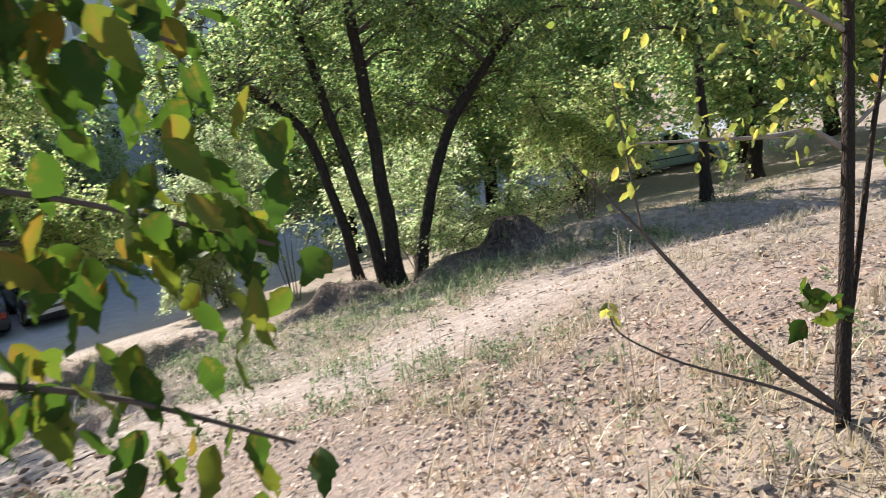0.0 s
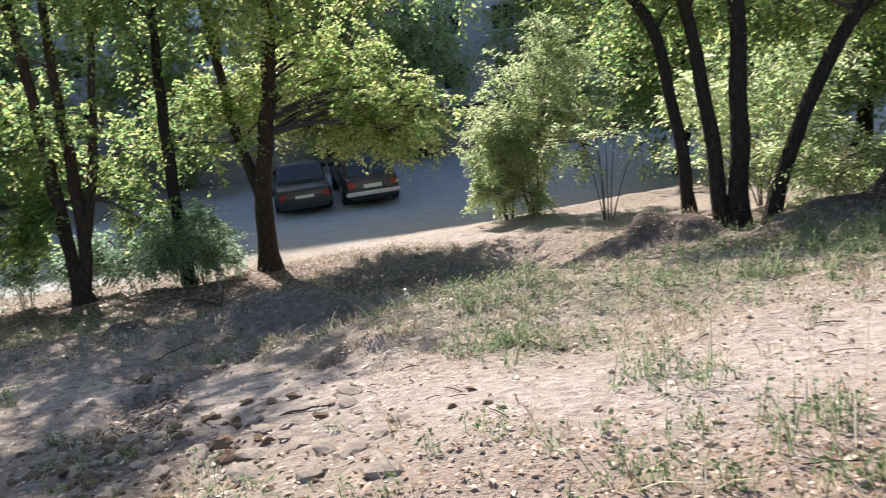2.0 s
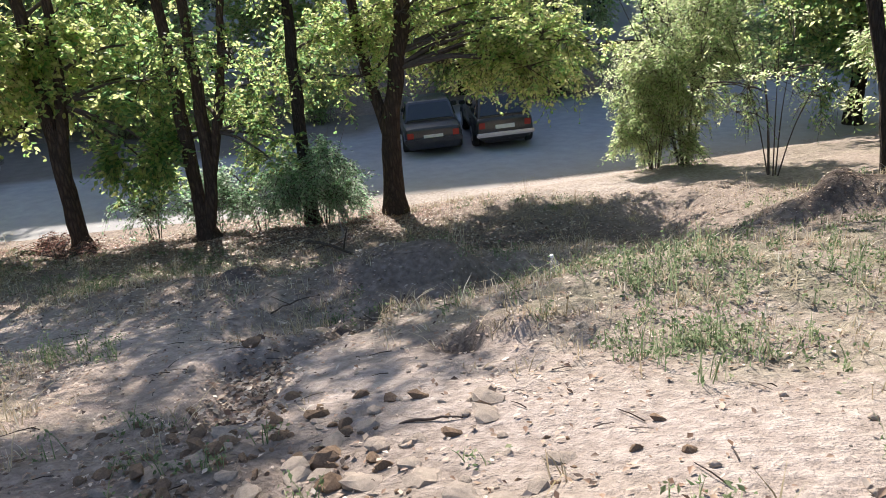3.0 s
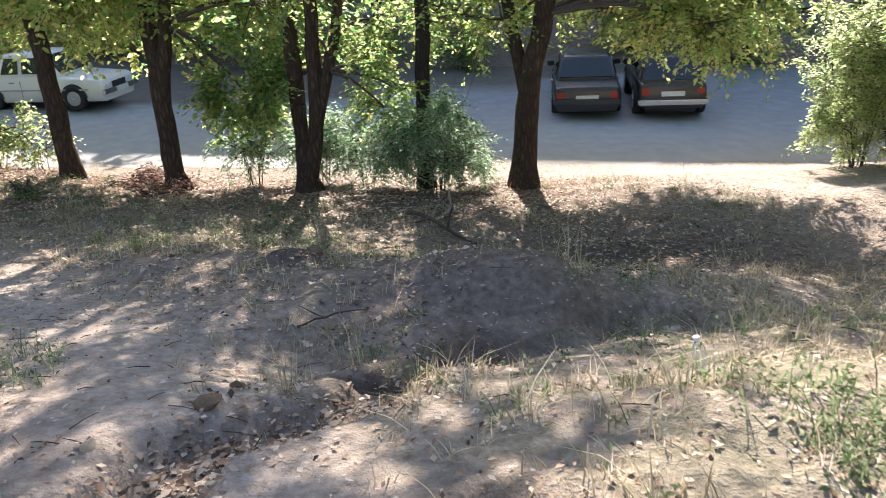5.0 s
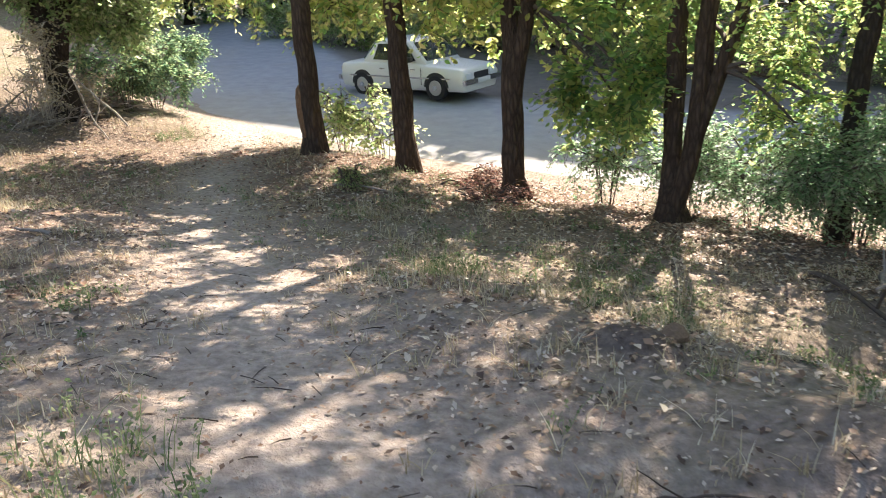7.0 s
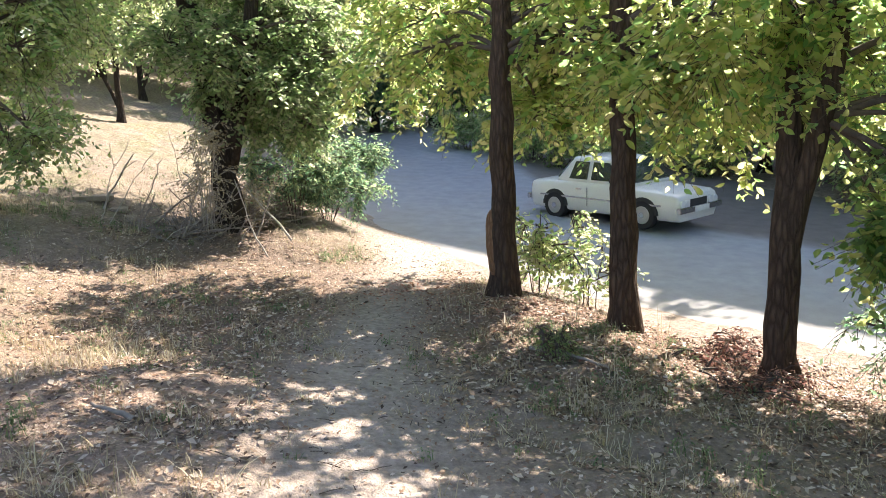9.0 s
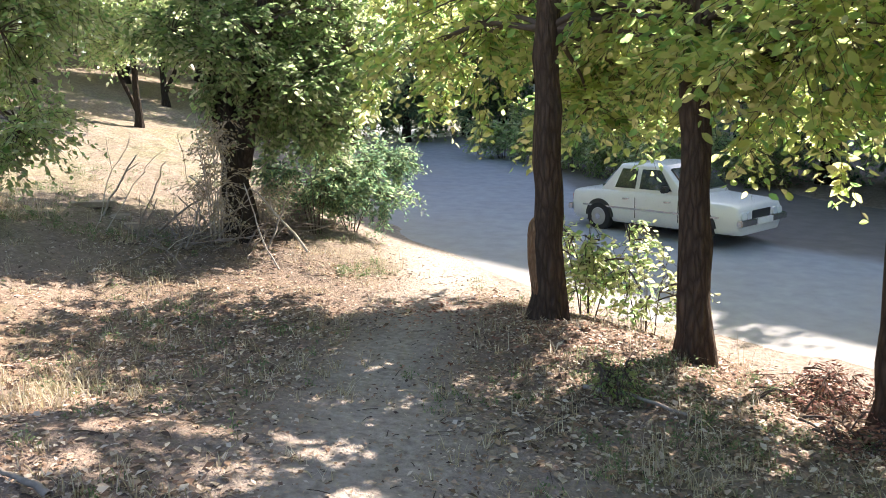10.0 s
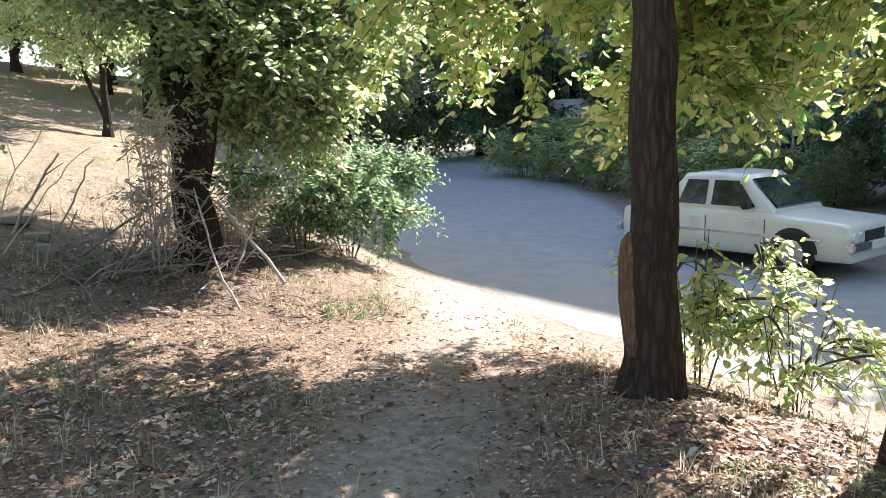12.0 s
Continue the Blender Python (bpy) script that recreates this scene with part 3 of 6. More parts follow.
    tagged(link_mesh("twig_work", v, f, extra_bark or TWIG_DARK, top), kind="stuff")
    v, f = leaf_mesh(c, size, rng, wide, ways=ways, fine=fine)
    link_mesh("crown", v, f, leaves, top)
    top.scale = (PLAN,) * 3
    return tagged(top, label, category, group)


def at(x, y, up=0.0):
    """A place of the plan, on the ground, in metres."""
    return (x * PLAN, y * PLAN, ground_z(x * PLAN, y * PLAN) + up)


ROW = "row of trees along the lane"
# Six elms between the slope and the lane
tree("elm_tree", at(-14.82, 7.44), [[(0, 0, 0, 0.17), (0.0, 0, 1.0, 0.155), (-0.05, 0.02, 2.4, 0.14), (-0.22, 0.1, 4.2, 0.11), (-0.2, 0.2, 7, 0.05)]],
     [(-1.5, 0.3, 2.75, 1.9, 1.7, 1.0, 0.65), (-2.2, 1.0, 2.2, 1.3, 1.2, 0.6, 0.25), (0.6, 1.5, 2.6, 1.1, 1.0, 0.7, 0.35), (0.2, 0.2, 6.0, 2.6, 2.4, 2.2, 0.6), (-0.8, 1.2, 3.6, 1.5, 1.5, 0.9, 0.28), (-2.6, -0.6, 3.0, 1.3, 1.3, 0.8, 0.28), (-3.0, 2.2, 3.6, 1.5, 1.3, 0.8, 0.4)], BARK_ROW, LEAF_YELLOW,
     "elm with furrowed bark, a torn stub and yellowing leaves", 11, group=ROW, girth=0.82, furrow=0.2, size=0.1, per=36, fine=True)
tree("elm_tree", at(-14.04, 8.52), [[(0, 0, 0, 0.16), (-0.02, 0, 1.2, 0.15), (-0.06, -0.03, 3, 0.135), (-0.1, -0.1, 7.2, 0.05)]],
     [(-0.3, 1.2, 2.8, 1.8, 1.6, 1.0, 0.5), (0.1, 0.1, 6.2, 2.6, 2.6, 2.2, 0.6), (0.9, 0.8, 3.0, 1.0, 1.0, 0.5, 0.25)], BARK_ROW, LEAF_YELLOW,
     "straight elm with dark furrowed bark and yellow-green leaves", 12, group=ROW, girth=0.82, furrow=0.2, size=0.1, per=36, fine=True)
tree("elm_tree", at(-12.91, 9.58), [[(0, 0, 0, 0.17), (-0.03, 0.02, 1.3, 0.155), (-0.2, 0.1, 3, 0.12), (-0.45, 0.3, 7, 0.05)], [(-0.03, 0.03, 1.2, 0.12), (0.2, 0.2, 2.6, 0.105), (0.4, 0.5, 6.6, 0.05)]],
     [(0.2, 1.3, 2.6, 1.7, 1.4, 1.0, 0.32), (0.9, 0.9, 1.5, 0.7, 0.6, 0.6, 0.15), (0.0, 0.4, 6.0, 2.6, 2.6, 2.3, 0.6), (-0.6, 1.8, 3.4, 1.2, 1.2, 0.9, 0.22)], BARK_ROW, LEAF_ROW,
     "forked elm with dark furrowed bark beside the lane", 13, group=ROW, girth=0.82, furrow=0.2, size=0.1, per=36, fine=True)
tree("elm_tree", at(-11.35, 10.84), [[(0, 0, 0, 0.15), (-0.1, 0.05, 0.6, 0.11), (-0.18, 0.1, 1.8, 0.1), (-0.3, 0.2, 4, 0.08), (-0.5, 0.2, 6.6, 0.04)],
     [(0.02, 0.0, 0.1, 0.11), (0.2, 0.1, 0.75, 0.10), (0.22, 0.15, 1.6, 0.095), (0.25, 0.2, 3.6, 0.08), (0.1, 0.6, 6.4, 0.04)], [(0.2, 0.1, 0.9, 0.08), (0.5, 0.4, 2.4, 0.07), (0.8, 0.8, 5, 0.04)]],
     [(0.1, 0.9, 2.5, 1.5, 1.2, 0.9, 0.2), (-0.3, 0.3, 8.0, 1.8, 1.8, 1.2, 0.22), (2.0, -0.9, 8.0, 0.9, 0.8, 0.6, 0.35), (0.0, 0.4, 5.6, 2.4, 2.4, 2.2, 0.7), (-0.9, 0.3, 1.3, 0.6, 0.5, 0.5, 0.07), (0.9, 0.6, 1.4, 0.7, 0.5, 0.5, 0.07)], BARK_ROW, LEAF_ROW,
     "three-stemmed elm forking at its foot, leafy low shoots", 14, group=ROW, furrow=0.17, sprays=310)
tree("elm_tree", at(-10.1, 12.0), [[(0, 0, 0, 0.12), (0.03, 0, 1.2, 0.10), (0.05, 0.1, 3, 0.085), (0.3, 0.3, 6.4, 0.04)]],
     [(0.0, 1.0, 2.7, 1.4, 1.3, 0.8, 0.18), (0.2, 0.3, 7.8, 1.8, 1.8, 1.2, 0.2), (0.2, 0.4, 5.4, 2.3, 2.3, 2.0, 0.7)], BARK_DARK, LEAF_ROW,
     "slim elm rising out of a shrub beside the lane", 15, group=ROW, furrow=0.17, sprays=310)
tree("elm_tree", at(-8.99, 12.87), [[(0, 0, 0, 0.17), (-0.08, 0.1, 0.6, 0.155), (-0.02, 0.15, 1.5, 0.15), (0.25, 0.4, 3, 0.13), (0.5, 0.9, 6.6, 0.05)], [(-0.05, 0.12, 1.3, 0.10), (-0.4, 0.2, 2.2, 0.09), (-0.75, 0.3, 4.5, 0.06), (-0.9, 0.4, 6, 0.03)]],
     [(1.3, 1.8, 2.5, 1.5, 1.3, 0.7, 0.85), (0.6, 0.9, 5.4, 2.7, 2.5, 1.9, 1.5), (-0.2, 2.6, 3.4, 1.5, 1.0, 0.7, 0.4), (-0.2, 0.8, 3.0, 1.4, 1.2, 0.7, 0.4)], BARK_ROW, LEAF_YELLOW,
     "forked elm leaning over two parked cars, yellow-green leaves", 16, group=ROW, furrow=0.17, sprays=260)

# the big tree of four stems on the slope
tree("maple_tree", at(-1.15, 11.5), [
     [(-0.5, 0.1, 0, 0.085), (-0.62, 0.1, 1.1, 0.075), (-0.95, 0.2, 2.6, 0.065), (-2.0, 0.4, 3.4, 0.05), (-3.0, 0.6, 3.7, 0.025)],
     [(-0.12, 0, 0, 0.10), (-0.3, 0.05, 1.4, 0.085), (-0.62, 0.1, 3.0, 0.065), (-1.1, 0.3, 5.4, 0.03)],
     [(0.05, 0, 0, 0.12), (0.04, 0.05, 1.2, 0.105), (0.0, 0.1, 3, 0.09), (-0.1, 0.1, 6.2, 0.04)],
     [(0.38, 0.05, 0, 0.10), (0.55, 0.1, 0.9, 0.085), (1.05, 0.2, 2.2, 0.075), (1.9, 0.4, 3.2, 0.065), (3.0, 0.6, 4.2, 0.03)]],
     [(-1.6, 0.3, 3.6, 1.9, 1.5, 1.2, 0.9), (0.2, 0.3, 4.8, 2.4, 2.0, 1.5, 1.0), (2.0, 0.5, 3.9, 1.8, 1.5, 1.0, 0.8), (0.2, 1.2, 2.8, 2.4, 0.9, 0.9, 0.7), (-0.4, 0.6, 6.4, 2.6, 2.2, 1.3, 0.8), (1.6, 1.3, 3.0, 1.6, 1.0, 0.9, 0.3)], BARK_DARK, LEAF_MAPLE,
     "maple with four dark stems spreading from one foot", 21, sprays=280, per=46, size=0.06, spread=(0.2, 0.2, 0.14))


# feathery multi-stemmed shrub by the lane and other bushes
def shrub(name, place, stems, tall, wide_r, leaves, label, seed, sprays=150, per=45, size=0.06, spread=(0.16, 0.16, 0.14), bark=None, low=0.15, wide=0.4, category="bush", fine=False):
    rng = np.random.default_rng(seed)
    st, thick = [], min(0.02, 0.004 + 0.0032 * tall)
    for k in range(stems):
        a = 2 * math.pi * k / stems + rng.uniform(-0.4, 0.4)
        r = wide_r * rng.uniform(0.2, 0.75)
        h = tall * rng.uniform(0.6, 0.95)
        st.append([(0.08 * math.cos(a), 0.08 * math.sin(a), -0.02, thick), (0.4 * r * math.cos(a), 0.4 * r * math.sin(a), h * 0.5, thick * 0.7), (r * math.cos(a), r * math.sin(a), h, thick * 0.3)])
    blobs = [(0, 0, tall * 0.5, wide_r * 0.7, wide_r * 0.7, tall * 0.36, 0.45)]
    for k in range(5):
        a, r = 2 * math.pi * (k + rng.uniform(0, 0.6)) / 5, wide_r * rng.uniform(0.45, 0.75)
        h = tall * rng.uniform(0.3 + low, 0.85)
        blobs.append((r * math.cos(a), r * math.sin(a), h, wide_r * 0.42, wide_r * 0.42, tall * 0.2, 0.12))
    return tree(name, place, st, blobs, bark or TWIG_DARK, leaves, label, seed, sprays, per, size, spread, sides=5, category=category, roots=False, limb_r=min(0.012, 0.004 + 0.003 * tall), wide=wide, extra_bark=bark, fine=fine)


shrub("shrub", at(-5.55, 17.35), 14, 4.0, 1.55, LEAF_GREEN, "feathery bright green shrub with thin bare stems", 31, 560, 64, 0.055, low=-0.2)
shrub("shrub", at(-6.0, 17.05), 9, 2.0, 1.05, LEAF_GREEN, "low feathery green shoots beside a taller shrub", 45, 170, 60, 0.055, low=-0.2)
shrub("shrub", at(-9.85, 12.0), 9, 1.7, 1.0, LEAF_GREY, "fresh green privet shrub round a slim elm", 32, 230, 42, 0.058, low=-0.1)
shrub("shrub", at(-11.9, 11.5), 5, 1.3, 0.6, LEAF_GREY, "dark green leafy shoots beside a forked elm", 33, 100, 36, 0.062)
shrub("shrub", at(-15.2, 8.5), 5, 1.05, 0.5, LEAF_GREEN, "yellow-green young shoots beside the lane", 34, 24, 24, 0.075, wide=0.5, fine=True)
shrub("shrub", at(1.95, 12.7), 8, 2.5, 1.3, LEAF_YELLOW, "yellow-green bush on the slope", 35, 210, 42, 0.07)
shrub("shrub", at(-0.15, 12.1), 6, 1.25, 0.85, LEAF_GREEN, "low green undergrowth at the maple's foot", 46, 100, 36, 0.055, low=-0.1)
shrub("shrub", at(0.95, 12.0), 5, 1.2, 0.8, LEAF_GREEN, "low green undergrowth behind an earth heap", 47, 90, 36, 0.055, low=-0.1)
shrub("shrub", at(-1.0, 15.0), 7, 3.0, 1.7, LEAF_GREEN, "fresh green undergrowth behind the maple", 36, 240, 45, 0.07)
shrub("shrub", at(-3.6, 15.6), 6, 2.6, 1.2, LEAF_GREEN, "thin green undergrowth with bare stems", 37, 45, 34, 0.06)
shrub("shrub", at(-15.6, 8.0), 5, 1.3, 0.6, LEAF_GREEN, "yellow-green young shoots at an elm's foot", 38, 30, 26, 0.08, wide=0.5, fine=True)
shrub("shrub", at(-12.4, 10.6), 6, 1.3, 0.75, LEAF_GREY, "dark green leafy shoots beside the lane", 39, 46, 32, 0.065)
shrub("shrub", at(-12.75, 7.45), 4, 0.34, 0.2, LEAF_GREEN, "low bright green sapling shoots in leaf litter", 40, 22, 18, 0.04, (0.07, 0.07, 0.06))
shrub("shrub", at(-10.9, 11.6), 5, 1.0, 0.6, LEAF_GREY, "dark green leafy shoots at the foot of an elm", 42, 46, 34, 0.06)
shrub("dead_brush", at(-13.35, 9.2), 8, 0.2, 0.7, RUSSET, "low russet dead brush between two elms", 43, 34, 30, 0.05, low=0.0)
shrub("dead_brush", at(-12.3, 9.0), 6, 0.18, 0.5, RUSSET, "low russet dead brush at an elm's foot", 44, 24, 30, 0.05, low=0.0)


# ---- the apartment block across the lane ----
PLASTER = plain_material("weathered pale plaster", (0.52, 0.51, 0.50), 0.9, 0, 0.2, 0.15, 1.2, 0.01)
FRAME_W = plain_material("white window frame", (0.7, 0.7, 0.7), 0.5)
PANE = glass_material()
ROOFM = plain_material("grey roof felt", (0.14, 0.14, 0.14), 0.9)


def box_bm(bm, x0, x1, y0, y1, z0, z1):
    vs = [bm.verts.new(p) for p in ((x0, y0, z0), (x1, y0, z0), (x1, y1, z0), (x0, y1, z0), (x0, y0, z1), (x1, y0, z1), (x1, y1, z1), (x0, y1, z1))]
    for f in ((0, 3, 2, 1), (4, 5, 6, 7), (0, 1, 5, 4), (1, 2, 6, 5), (2, 3, 7, 6), (3, 0, 4, 7)):
        bm.faces.new([vs[i] for i in f])
    return vs


def box(name, dims, mat, parent, label="", bevel=0.0):
    bm = bmesh.new()
    box_bm(bm, *dims)
    if bevel:
        bmesh.ops.bevel(bm, geom=bm.edges[:], offset=bevel, segments=2, affect="EDGES")
    return part(name, bm, mat, parent, label)


def apartment_block(cx, cy, turn, length, tall, storeys):
    """Local x along the front, the front faces local -y."""
    z = float(lane_height(cx, cy)) - 0.3
    top = empty("apartment_building", (cx, cy, z), turn)
    bays = int(length / 3.2)
    step, fl = length / bays, tall / storeys
    bm = bmesh.new()
    y0, th = 0.0, 0.35
    for i in range(bays):
        xa = -length / 2 + i * step
        w0, w1 = xa + step * 0.28, xa + step * 0.72
        box_bm(bm, xa, w0, y0, y0 + th, 0, tall)
        box_bm(bm, w1, xa + step, y0, y0 + th, 0, tall)
        for k in range(storeys):
            box_bm(bm, w0, w1, y0, y0 + th, k * fl, k * fl + 0.95)
            box_bm(bm, w0, w1, y0, y0 + th, k * fl + 2.35, (k + 1) * fl)
    box_bm(bm, -length / 2, -length / 2 + th, th, 11, 0, tall)
    box_bm(bm, length / 2 - th, length / 2, th, 11, 0, tall)
    box_bm(bm, -length / 2 + th, length / 2 - th, 10.65, 11, 0, tall)
    part("wall", bm, PLASTER, top)
    box("roof", (-length / 2 - 0.3, length / 2 + 0.3, -0.4, 11.4, tall, tall + 0.3), ROOFM, top, "flat grey roof slab")
    glass = frame_me = sill = None
    for i in range(bays):
        xm = -length / 2 + (i + 0.5) * step
        for k in range(storeys):
            zz = k * fl + 0.95
            hw = step * 0.22
            if glass is None:
                wbm = bmesh.new()
                for d in ((-hw, hw, 0.12, 0.18, 0, 0.07), (-hw, hw, 0.12, 0.18, 1.33, 1.4), (-hw, -hw + 0.07, 0.12, 0.18, 0.07, 1.33), (hw - 0.07, hw, 0.12, 0.18, 0.07, 1.33), (-0.04, 0.04, 0.12, 0.18, 0.07, 1.33)):
                    box_bm(wbm, *d)
                win = part("window", wbm, FRAME_W, top)
                pane = box("pane", (-hw + 0.06, hw - 0.06, 0.145, 0.155, 0.06, 1.34), PANE, win)
                sill = box("sill", (-hw - 0.08, hw + 0.08, -0.08, 0.12, -0.06, -0.004), FRAME_W, win)
                glass = (win.data, pane.data, sill.data)
                win.location = (xm, 0, zz)
            else:
                w = new("window", glass[0])
                w.parent, w.location = top, (xm, 0, zz)
                for nm, me in (("pane", glass[1]), ("sill", glass[2])):
                    o = new(nm, me)
                    o.parent = w
    for i in range(1, bays, 3):
        xm = -length / 2 + (i + 0.5) * step
        for k in range(1, storeys):
            bm = bmesh.new()
            box_bm(bm, xm - 1.4, xm + 1.4, -1.1, -0.004, k * fl - 0.15, k * fl)
            box_bm(bm, xm - 1.4, xm + 1.4, -1.1, -1.04, k * fl, k * fl + 1.0)
            box_bm(bm, xm - 1.4, xm - 1.34, -1.04, -0.004, k * fl, k * fl + 1.0)
            box_bm(bm, xm + 1.34, xm + 1.4, -1.04, -0.004, k * fl, k * fl + 1.0)
            part("balcony", bm, FRAME_W, top, "white panelled balcony")
    return tagged(top, "pale plastered apartment block with white balconies, in shade", "building")


apartment_block(-24.8 * PLAN, 31.4 * PLAN, 43.0, 68.0, 17.6, 6)


# ---- parked cars ----
RUBBER = plain_material("tyre rubber", (0.025, 0.025, 0.026), 0.85)
STEEL = plain_material("painted steel wheel", (0.42, 0.42, 0.42), 0.4, 0.6)
CHROME = plain_material("chrome", (0.62, 0.62, 0.63), 0.2, 1.0, vary=0.05)
TRIM = plain_material("black plastic trim", (0.03, 0.03, 0.03), 0.6)
LAMP_RED = plain_material("red tail lamp lens", (0.35, 0.03, 0.02), 0.25, vary=0.1)
LAMP_WHITE = plain_material("headlamp lens", (0.65, 0.66, 0.66), 0.15, vary=0.05)
PLATE = plain_material("white number plate", (0.72, 0.72, 0.7), 0.5)
GLASS = glass_material()


def loft(name, stations, mat, parent, label="", smooth=True):
    """stations: (x, [(half_width, z), ...] from the bottom up); mirrored across y."""
    bm = bmesh.new()
    rows = []
    for x, prof in stations:
        pts = [(x, -w, z) for w, z in prof] + [(x, w, z) for w, z in reversed(prof)]
        rows.append([bm.verts.new(p) for p in pts])
    n = len(rows[0])
    for a, b in zip(rows, rows[1:]):
        for k in range(n):
            bm.faces.new((a[k], a[(k + 1) % n], b[(k + 1) % n], b[k]))
    bm.faces.new(rows[0][::-1])
    bm.faces.new(rows[-1])
    bmesh.ops.recalc_face_normals(bm, faces=bm.faces[:])
    ob = part(name, bm, mat, parent, label, smooth)
    mod = ob.modifiers.new("edge", "BEVEL")
    mod.width, mod.segments, mod.limit_method, mod.angle_limit = 0.025, 2, "ANGLE", radians(28)
    return ob


def ring(bm, cx, cy, cz, r, half, segs=24, inner=0.0):
    """A disc or ring with thickness, its axis along y."""
    rows = []
    for y, rr in ((cy - half, r * 0.93), (cy - half * 0.7, r), (cy + half * 0.7, r), (cy + half, r * 0.93)):
        rows.append([bm.verts.new((cx + rr * math.cos(2 * math.pi * k / segs), y, cz + rr * math.sin(2 * math.pi * k / segs))) for k in range(segs)])
    for a, b in zip(rows, rows[1:]):
        for k in range(segs):
            bm.faces.new((a[k], a[(k + 1) % segs], b[(k + 1) % segs], b[k]))
    bm.faces.new(rows[0][::-1])
    bm.faces.new(rows[-1])


def panel(name, corners, mat, parent, thick=0.012, label=""):
    """A thin plate over four corners, pushed out along its normal."""
    c = [Vector(p) for p in corners]
    nrm = (c[1] - c[0]).cross(c[3] - c[0]).normalized()
    bm = bmesh.new()
    lo = [bm.verts.new(p - nrm * 0.02) for p in c]
    hi = [bm.verts.new(p + nrm * thick) for p in c]
    bm.faces.new(lo[::-1])
    bm.faces.new(hi)
    for k in range(4):
        bm.faces.new((lo[k], lo[(k + 1) % 4], hi[(k + 1) % 4], hi[k]))
    bmesh.ops.recalc_face_normals(bm, faces=bm.faces[:])
    return part(name, bm, mat, parent, label)


